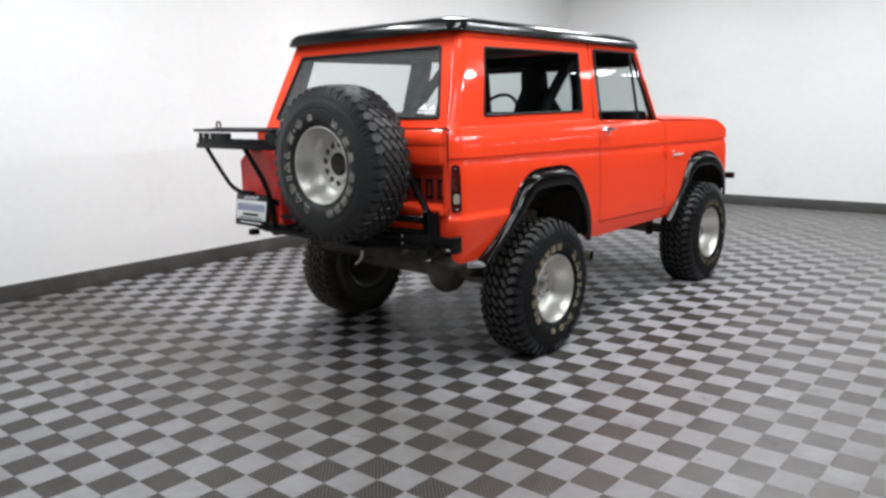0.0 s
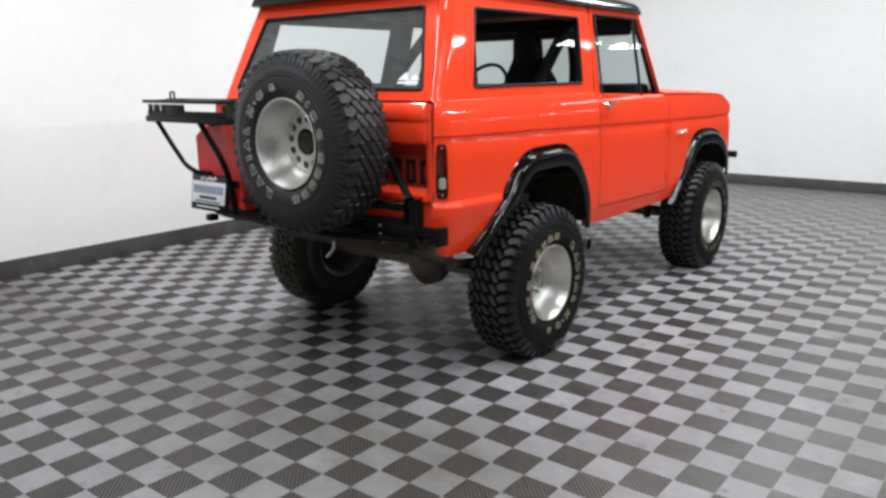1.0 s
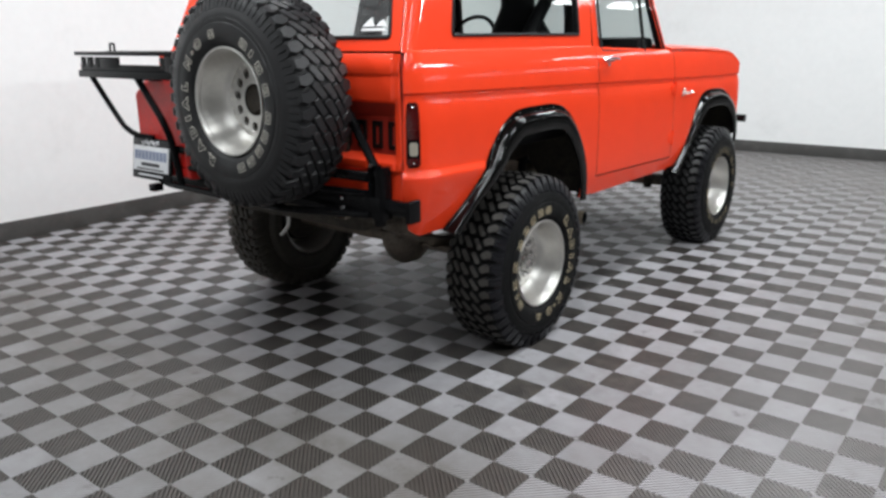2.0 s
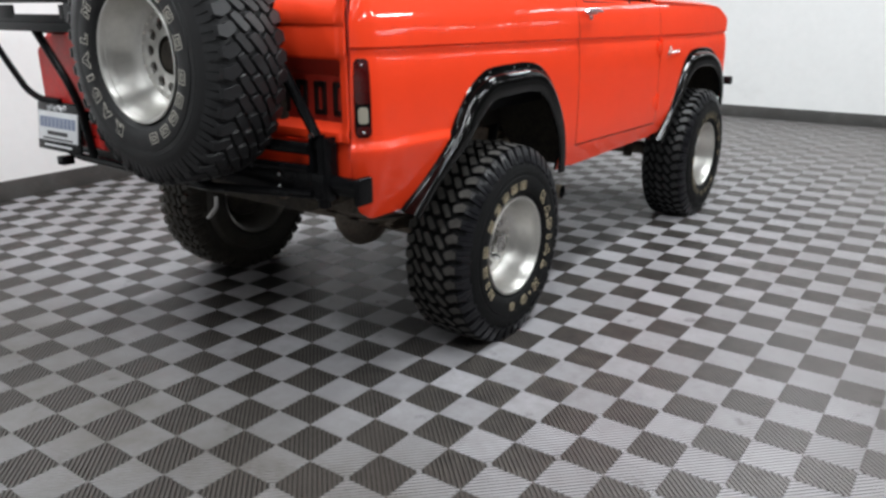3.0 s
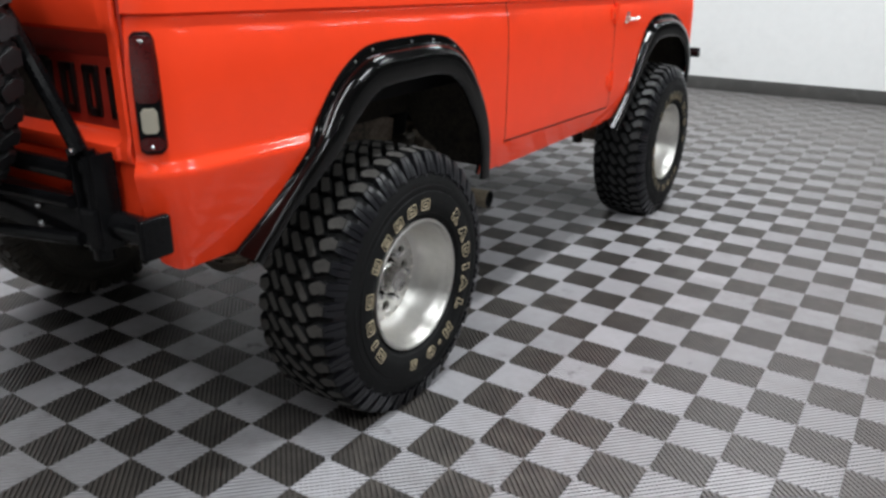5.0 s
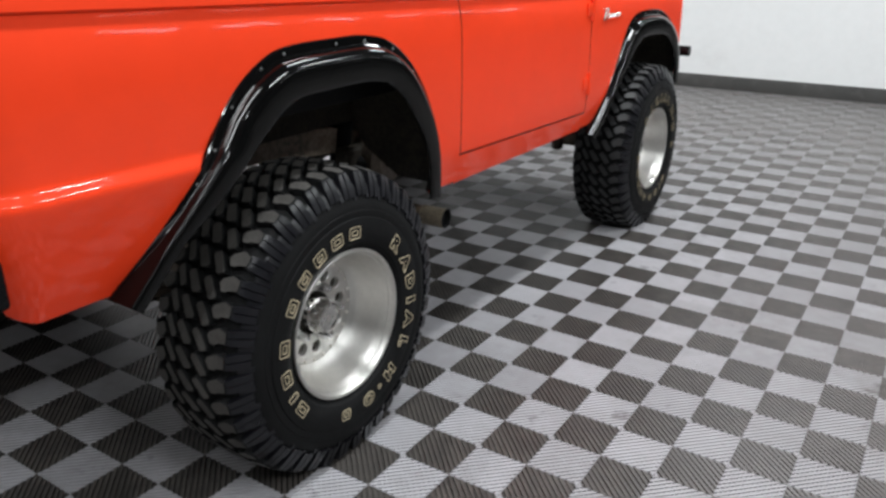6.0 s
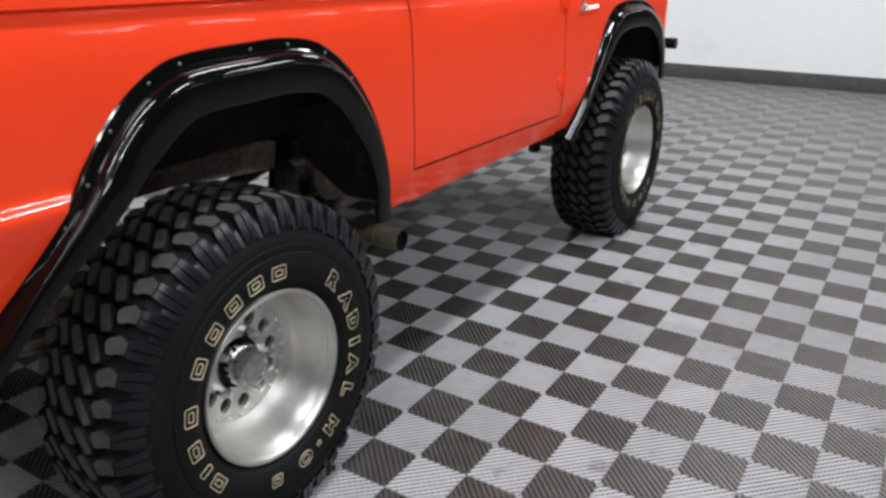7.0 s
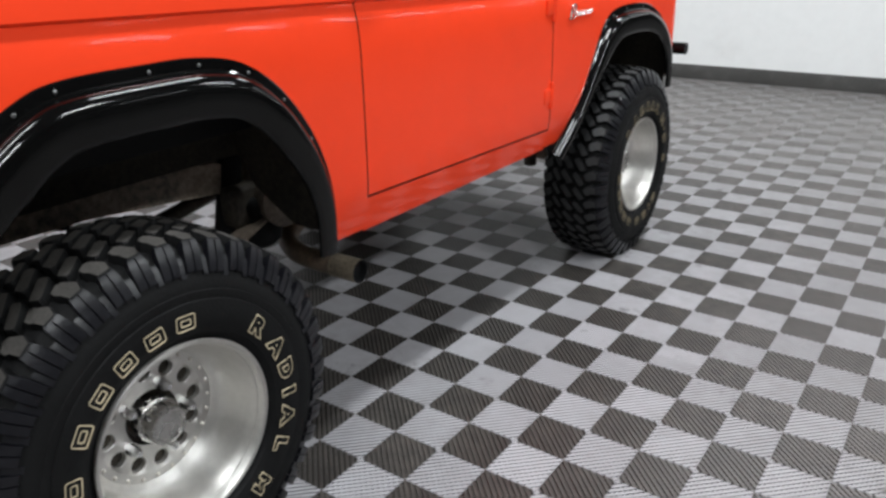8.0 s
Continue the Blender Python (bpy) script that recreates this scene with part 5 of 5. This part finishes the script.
# jerry can
def jerry_can():
    bm = bmesh.new()
    out = [(-0.33, 0.785), (-0.71, 0.785), (-0.722, 0.80), (-0.722, 1.16), (-0.632, 1.224), (-0.40, 1.240), (-0.35, 1.21)]
    layers = []
    for y, k in ((-0.958, 0.93), (-0.950, 0.98), (-0.938, 1.0), (-0.882, 1.0), (-0.875, 0.985), (-0.868, 1.0), (-0.812, 1.0), (-0.80, 0.95)):
        layers.append([bm.verts.new((-0.525 + (x + 0.525) * k, y, 1.0 + (z - 1.0) * k)) for x, z in out])
    for a, b in zip(layers, layers[1:]):
        for i in range(len(out)):
            bm.faces.new((a[i], a[(i + 1) % len(out)], b[(i + 1) % len(out)], b[i]))
    bm.faces.new(layers[0])
    bm.faces.new(layers[-1][::-1])
    can = part("jerry_can", bm, CAN_RED, truck, "red steel fuel can strapped behind the tailgate", 30)
    for y in (-0.92, -0.88, -0.84):
        bm = bmesh.new()
        sweep(bm, rounded([(-0.60, y, 1.20), (-0.58, y, 1.245), (-0.44, y, 1.245), (-0.42, y, 1.20)], 0.02), 0.008, 8)
        part("handle", bm, CAN_RED, can)
    bm = bmesh.new()
    box(bm, (-0.525, -0.966, 0.92), (0.36, 0.006, 0.035), 0.002)
    part("strap", bm, SATIN_BLACK, can, "black webbing strap")


jerry_can()

# rear window decal
bm = bmesh.new()
def dec(x, z):
    return bm.verts.new(lp(x, z) + Vector((0, -0.002, 0)))
bm.faces.new([dec(0.53, 1.44), dec(0.60, 1.44), dec(0.585, 1.458), dec(0.575, 1.476), dec(0.555, 1.462), dec(0.54, 1.45)])
bm.faces.new([dec(0.605, 1.44), dec(0.665, 1.44), dec(0.64, 1.466), dec(0.62, 1.458)])
bm.faces.new([dec(0.53, 1.424), dec(0.66, 1.424), dec(0.66, 1.434), dec(0.53, 1.434)])
part("window_decal", bm, DECAL, liftgate, "small white window sticker", 0)

# fender emblem, a plain bright squiggle
bm = bmesh.new()
sweep(bm, [(0.873, 1.790 + 0.0025 * k + 0.004 * math.sin(k * 0.62), 1.050 + 0.011 * math.sin(k * 0.62)) for k in range(8, 68)], 0.0026, 6)
sweep(bm, rounded([(0.873, 1.770, 1.030), (0.873, 1.786, 1.092), (0.873, 1.812, 1.095), (0.873, 1.810, 1.064), (0.873, 1.782, 1.062)], 0.012), 0.0034, 6)
sweep(bm, rounded([(0.873, 1.755, 1.034), (0.873, 1.785, 1.028), (0.873, 1.808, 1.042), (0.873, 1.800, 1.062)], 0.012), 0.0028, 6)
bmesh.ops.transform(bm, matrix=Matrix.Translation((0.0, 1.82, 1.052)) @ Matrix.Diagonal((1, 0.95, 0.74, 1)) @ Matrix.Translation((0.0, -1.82, -1.052)), verts=bm.verts)
part("emblem", bm, HUB, truck, "chrome script emblem")

# ---- underbody ----
bm = bmesh.new()
box(bm, (0, 1.18, 0.65), (1.52, 1.12, 0.06), 0.01)
part("floor_pan", bm, UNDER, truck, "grimy dark floor pan")
bm = bmesh.new()
box(bm, (0.02, -0.53, 0.665), (0.86, 0.28, 0.15), 0.045)
part("fuel_tank", bm, UNDER, truck, "grimy dark fuel tank")
bm = bmesh.new()
box(bm, (0, -0.05, 0.945), (1.0, 1.45, 0.31), 0.02)
part("cargo_tub", bm, UNDER, truck)
bm = bmesh.new()
box(bm, (0, 2.35, 0.98), (0.98, 1.15, 0.46), 0.02)
part("engine_bay", bm, UNDER, truck)
for mirror in (1, -1):
    bm = bmesh.new()
    rows = []
    for y, z in ((-0.78, 0.72), (-0.45, 0.745), (-0.2, 0.760), (0.15, 0.753), (0.5, 0.718), (0.8, 0.64), (1.6, 0.60), (2.0, 0.70), (2.6, 0.70), (2.95, 0.68)):
        rows.append([(mirror * x, y, z + dz) for x, dz in ((0.40, -0.042), (0.46, -0.042), (0.46, 0.042), (0.40, 0.042), (0.40, -0.042))])
    grid(bm, rows)
    part("frame_rail", bm, RAIL, truck, "grimy steel frame rail")
    # leaf spring pack and shock
    bm = bmesh.new()
    for k in range(5):
        L = 0.62 - 0.11 * k
        rows = []
        for i in range(13):
            t = -1 + 2 * i / 12
            y = t * L
            z = 0.475 - 0.012 * k + 0.13 * (y / 0.62) ** 2
            rows.append([(mirror * 0.50, y, z), (mirror * 0.56, y, z), (mirror * 0.56, y, z + 0.009), (mirror * 0.50, y, z + 0.009), (mirror * 0.50, y, z)])
        grid(bm, rows)
    part("leaf_spring", bm, AXLE, truck, "grimy leaf spring pack")
    tube("shock_absorber", [(mirror * 0.44, 0.50, 0.40), (mirror * 0.46, 0.58, 0.86)], 0.034, truck, mat=CABIN, seg=14)
    bm = bmesh.new()
    box(bm, (mirror * 0.485, 0.59, 0.635), (0.07, 0.17, 0.12), 0.03, None, 3)
    part("spring_hanger", bm, UNDER, truck)
    bm = bmesh.new()
    revolve(bm, [(0.0, 0.0), (0.006, 0.045), (0.022, 0.062), (0.05, 0.068), (0.078, 0.060), (0.092, 0.048), (0.104, 0.054), (0.13, 0.058), (0.15, 0.045), (0.16, 0.0)], 20)
    bmesh.ops.transform(bm, matrix=pose(mirror * 0.50, 0.60, 0.505, 0, -90, 0), verts=bm.verts)
    part("bump_stop", bm, CABIN, truck, "round black rubber bump stop", 45)
    tube("shock_absorber", [(mirror * 0.48, 2.20, 0.36), (mirror * 0.52, 2.12, 0.92)], 0.030, truck, mat=UNDER, seg=14)


def axle(y, off):
    bm = bmesh.new()
    sweep(bm, [(-0.72, y, HUB_Z), (0.72, y, HUB_Z)], 0.042, 16)
    ob = part("axle", bm, AXLE, truck, "grimy solid axle with round differential")
    bm = bmesh.new()
    prof = [(-0.15, 0.05), (-0.12, 0.075), (-0.06, 0.115), (-0.01, 0.135), (0.05, 0.132), (0.07, 0.12), (0.12, 0.07), (0.16, 0.0)]
    revolve(bm, prof, 24)
    bmesh.ops.transform(bm, matrix=pose(off, y, HUB_Z, 0, 0, -90), verts=bm.verts)
    part("differential", bm, AXLE, ob, "round cast differential housing")


axle(0.0, 0.10)
axle(AXLE_Y, -0.22)
tube("drive_shaft", [(0.05, 0.12, 0.42), (0.02, 1.15, 0.58)], 0.025, truck, mat=UNDER, seg=12)
bm = bmesh.new()
box(bm, (0.0, 1.30, 0.60), (0.36, 0.34, 0.16), 0.05)
part("transfer_case", bm, AXLE, truck)
tube("exhaust_pipe", [(0.30, 1.40, 0.60), (0.40, 1.00, 0.58), (0.46, 0.74, 0.47), (0.56, 0.69, 0.455), (0.72, 0.70, 0.450)], 0.030, truck, 0.10, RUST, 16, "rusty side exit exhaust pipe")
bm = bmesh.new()
sweep(bm, [(0.790, 0.705, 0.4497), (0.70, 0.699, 0.4514)], 0.034, 18, False)
bm2 = bmesh.new()
sweep(bm2, [(0.715, 0.700, 0.4511), (0.765, 0.7035, 0.4502)], 0.031, 18)
part("exhaust_bore", bm2, CABIN, truck, "sooty black inside of the exhaust")
tip = thick(part("exhaust_tip", bm, TIP, truck, "dull beige steel exhaust tip"), 0.004, -1, CABIN)
tube("muffler", [(0.44, 0.66, 0.640), (0.45, 0.66, 0.640), (0.58, 0.64, 0.640), (0.59, 0.64, 0.640)], [0.05, 0.075, 0.075, 0.05], truck, 0.001, AXLE, 18, "grimy oval muffler")
bm = bmesh.new()
sweep(bm, [(-0.86, 3.06, 0.79), (0.87, 3.06, 0.79)], 0.028, 14)
bumper = part("front_bumper", bm, SATIN_BLACK, truck, "black tubular front bumper")
for mirror in (1, -1):
    bm = bmesh.new()
    box(bm, (mirror * 0.42, 3.01, 0.77), (0.06, 0.12, 0.10), 0.01)
    part("bracket", bm, SATIN_BLACK, bumper)
for mirror in (1, -1):
    tube("side_step_pipe", [(mirror * 0.66, 1.45, 0.60), (mirror * 0.70, 1.62, 0.57), (mirror * 0.66, 1.72, 0.60)], 0.03, truck, mat=UNDER)

# ---- cabin ----
bm = bmesh.new()
box(bm, (0, 0.42, 1.815), (1.36, 1.86, 0.03), 0.01)
part("headliner", bm, CABIN, truck, "black headliner")
for mirror in (1, -1):
    bm = bmesh.new()
    box(bm, (mirror * 0.755, -0.05, 1.12), (0.02, 1.35, 0.42), 0.008)
    part("trim_panel", bm, CABIN, truck)
bm = bmesh.new()
box(bm, (0, 0.44, 1.12), (1.46, 0.05, 0.06), 0.01)
part("bulkhead", bm, CABIN, truck)
bm = bmesh.new()
box(bm, (0, 1.46, 1.27), (1.50, 0.22, 0.24), 0.04)
part("dashboard", bm, CABIN, truck, "black dashboard")


def seat(x):
    bm = bmesh.new()
    box(bm, (x, 0.92, 0.99), (0.48, 0.50, 0.14), 0.05, None, 3)
    s = part("front_seat", bm, CABIN, truck, "black high-back bucket seat", 50)
    bm = bmesh.new()
    rows = []
    for z, w, y, d in ((1.02, 0.20, 0.74, 0.07), (1.12, 0.21, 0.715, 0.075), (1.30, 0.205, 0.68, 0.07), (1.42, 0.19, 0.655, 0.06), (1.50, 0.14, 0.64, 0.05), (1.55, 0.105, 0.63, 0.05), (1.64, 0.10, 0.62, 0.05), (1.70, 0.085, 0.612, 0.042), (1.72, 0.05, 0.61, 0.02)):
        rows.append([(x + w * math.cos(2 * math.pi * k / 16) * (abs(math.cos(2 * math.pi * k / 16)) ** -0.3 if abs(math.cos(2 * math.pi * k / 16)) > 0.05 else 1), y + d * math.sin(2 * math.pi * k / 16), z) for k in range(17)])
    grid(bm, rows)
    part("backrest", bm, CABIN, s)


seat(0.37)
seat(-0.37)
bm = bmesh.new()
box(bm, (0, -0.25, 1.13), (0.92, 0.40, 0.14), 0.05, None, 3)
box(bm, (0, -0.44, 1.26), (0.92, 0.12, 0.30), 0.05, None, 3)
part("rear_bench", bm, CABIN, truck, "black rear bench seat", 50)
roll = tube("roll_bar", [(0.60, 0.80, 0.95), (0.60, 0.80, 1.55), (0.55, 0.80, 1.745), (-0.55, 0.80, 1.745), (-0.60, 0.80, 1.55), (-0.60, 0.80, 0.95)], 0.034, truck, 0.12, CABIN, 12, "black padded roll bar")
for mirror in (1, -1):
    tube("roll_bar_brace", [(mirror * 0.56, 0.77, 1.73), (mirror * 0.57, 0.60, 1.58), (mirror * 0.58, 0.02, 1.00)], 0.036, roll, mat=CABIN, seg=12)
bm = bmesh.new()
box(bm, (0, 1.395, 1.765), (1.34, 0.05, 0.14), 0.02)
part("windshield_header", bm, CABIN, truck, "black windshield header")
bm = bmesh.new()
ring = [pose(-0.37, 1.17, 1.36, 62) @ Vector((0.19 * math.cos(2 * math.pi * k / 28), 0.19 * math.sin(2 * math.pi * k / 28), 0)) for k in range(28)]
sweep(bm, ring, 0.013, 8, False, True)
for k in (1, 13, 21):
    sweep(bm, [ring[k], (-0.37, 1.175, 1.355)], 0.009, 6)
sweep(bm, [(-0.37, 1.17, 1.36), (-0.37, 1.44, 1.22)], 0.02, 8)
part("steering_wheel", bm, CABIN, truck, "black steering wheel")
bm = bmesh.new()
box(bm, (0.02, 1.40, 1.72), (0.22, 0.02, 0.06), 0.01)
part("mirror", bm, CABIN, truck, "black interior mirror")


# ---- the body is a little narrower than its right side alone suggests ----
SLIM, SHIFT = 0.962, 0.033
LOOSE = ("spare_carrier", "number_plate", "spare_wheel", "jerry_can", "wheel", "exhaust_tip", "exhaust_pipe")
seen = set()
for ob in truck.children_recursive:
    root = ob
    while root.parent != truck:
        root = root.parent
    base = root.name.split(".")[0]
    if base == "wheel" and ob == root:
        ob.location.x = ob.location.x + 2 * SHIFT if ob.location.x < 0 else ob.location.x
    if base in LOOSE:
        continue
    if ob.matrix_basis.is_identity:
        if ob.data not in seen:
            seen.add(ob.data)
            for v in ob.data.vertices:
                v.co.x = v.co.x * SLIM + SHIFT
    else:
        ob.location.x = ob.location.x * SLIM + SHIFT

can = bpy.data.objects["jerry_can"]
can.parent = None
tagged(can, "red steel jerry can strapped behind the tailgate", "jerry can")


# ---- floor ----
def clip(poly, f):
    """The part of a polygon where f is positive; f is linear."""
    out = []
    for i, p in enumerate(poly):
        q = poly[(i + 1) % len(poly)]
        a, b = f(p), f(q)
        if a >= 0:
            out.append(p)
        if a * b < 0:
            t = a / (a - b)
            out.append((p[0] + (q[0] - p[0]) * t, p[1] + (q[1] - p[1]) * t))
    return out


def tile_shape(direction, ribs=15, fill=0.62, lattice=False):
    """A ribbed square: verts, faces, material index of each face. Ribs run on a diagonal."""
    verts, faces, mats = [], [], []
    g = TILE / 2 - 0.0006
    square = [(-g, -g), (g, -g), (g, g), (-g, g)]
    verts += [(x, y, -0.006) for x, y in square]
    faces.append((0, 1, 2, 3))
    mats.append(1)
    half = TILE / math.sqrt(2)
    pitch = 2 * half / ribs
    for k in range(ribs):
        u0 = -half + pitch * (k + 0.5 - fill / 2)
        u1 = u0 + pitch * fill
        s = math.sqrt(0.5)
        f = (lambda p: (p[0] - direction * p[1]) * s)
        poly = clip(clip(square, lambda p: f(p) - u0), lambda p: u1 - f(p))
        if len(poly) < 3:
            continue
        n = len(poly)
        b = len(verts)
        verts += [(x, y, 0.0) for x, y in poly] + [(x, y, -0.006) for x, y in poly]
        faces.append(tuple(range(b, b + n)))
        mats.append(0)
        for i in range(n):
            faces.append((b + i, b + n + i, b + n + (i + 1) % n, b + (i + 1) % n))
            mats.append(0)
    if lattice:
        # low cross ribs seen down in the grooves
        for k in range(ribs):
            u0 = -half + pitch * (k + 0.3)
            f = (lambda p: (p[0] + direction * p[1]) * math.sqrt(0.5))
            poly = clip(clip(square, lambda p: f(p) - u0), lambda p: u0 + 0.42 * pitch - f(p))
            if len(poly) > 2:
                b = len(verts)
                verts += [(x, y, -0.0026) for x, y in poly]
                faces.append(tuple(range(b, b + len(poly))))
                mats.append(0)
    return verts, faces, mats


def tile_data(name, shape, mat):
    me = bpy.data.meshes.new(name)
    me.from_pydata(shape[0], [], shape[1])
    me.polygons.foreach_set("material_index", shape[2])
    me.materials.append(mat)
    me.materials.append(GROOVE)
    return me


bm = bmesh.new()
box(bm, (cx, cy, -0.106), (lx_ + 0.4, ly_ + 0.4, 0.196))
floor = tagged(part("floor", bm, GROOVE, None, "showroom floor of light and dark grey ribbed checker tiles", 0), category="floor", kind="structure")
LIGHT_SHAPE, DARK_SHAPE = tile_shape(1), tile_shape(-1)
LIGHT_DATA, DARK_DATA = tile_data("tile", tile_shape(1, lattice=True), TILE_LIGHT), tile_data("tile", tile_shape(-1, lattice=True), TILE_DARK)


def near_tile(x, y):
    return 0.88 < x < 2.6 and -1.55 < y < 2.4


I0, I1 = math.floor((ROOM_X0 - GRID_X) / TILE), math.ceil((ROOM_X1 - GRID_X) / TILE)
J0, J1 = math.floor((ROOM_Y0 - GRID_Y) / TILE), math.ceil((ROOM_Y1 - GRID_Y) / TILE)
far = {0: [], 1: []}
for i in range(I0, I1):
    for j in range(J0, J1):
        x, y = GRID_X + (i + 0.5) * TILE, GRID_Y + (j + 0.5) * TILE
        odd = (i + j) % 2
        if near_tile(x, y):
            ob = new("tile", LIGHT_DATA if odd else DARK_DATA)
            ob.parent = floor
            ob.location = (x, y, random.uniform(-0.0004, 0.0))
            ob.rotation_euler = (random.gauss(0, 0.0012), random.gauss(0, 0.0012), 0)
        else:
            far[odd].append((x, y))
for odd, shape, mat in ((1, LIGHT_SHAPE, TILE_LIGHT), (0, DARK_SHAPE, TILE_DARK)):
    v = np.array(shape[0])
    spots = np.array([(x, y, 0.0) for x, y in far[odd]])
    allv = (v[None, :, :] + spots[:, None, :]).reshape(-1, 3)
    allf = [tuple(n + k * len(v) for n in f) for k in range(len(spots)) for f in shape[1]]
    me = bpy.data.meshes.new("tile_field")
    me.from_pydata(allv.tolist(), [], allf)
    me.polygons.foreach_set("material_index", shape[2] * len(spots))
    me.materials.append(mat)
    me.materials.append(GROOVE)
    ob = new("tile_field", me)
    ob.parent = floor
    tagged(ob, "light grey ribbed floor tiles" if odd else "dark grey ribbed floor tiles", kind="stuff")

# snap rings where the ribs close to diamonds
bm = bmesh.new()
for i in range(I0, I1):
    for j in range(J0, J1):
        x, y = GRID_X + i * TILE, GRID_Y + j * TILE
        if (i + j) % 2 == 0 and near_tile(x, y):
            inner = [bm.verts.new((x + 0.0045 * math.cos(k * math.pi / 4), y + 0.0045 * math.sin(k * math.pi / 4), 0.0004)) for k in range(8)]
            outer = [bm.verts.new((x + 0.0085 * math.cos(k * math.pi / 4), y + 0.0085 * math.sin(k * math.pi / 4), 0.0004)) for k in range(8)]
            skirt = [bm.verts.new((x + 0.0105 * math.cos(k * math.pi / 4), y + 0.0105 * math.sin(k * math.pi / 4), -0.003)) for k in range(8)]
            for k in range(8):
                bm.faces.new((inner[k], inner[(k + 1) % 8], outer[(k + 1) % 8], outer[k]))
                bm.faces.new((outer[k], outer[(k + 1) % 8], skirt[(k + 1) % 8], skirt[k]))
tagged(part("snap_ring", bm, TILE_LIGHT, floor, "small grey tile snap rings"), kind="stuff")
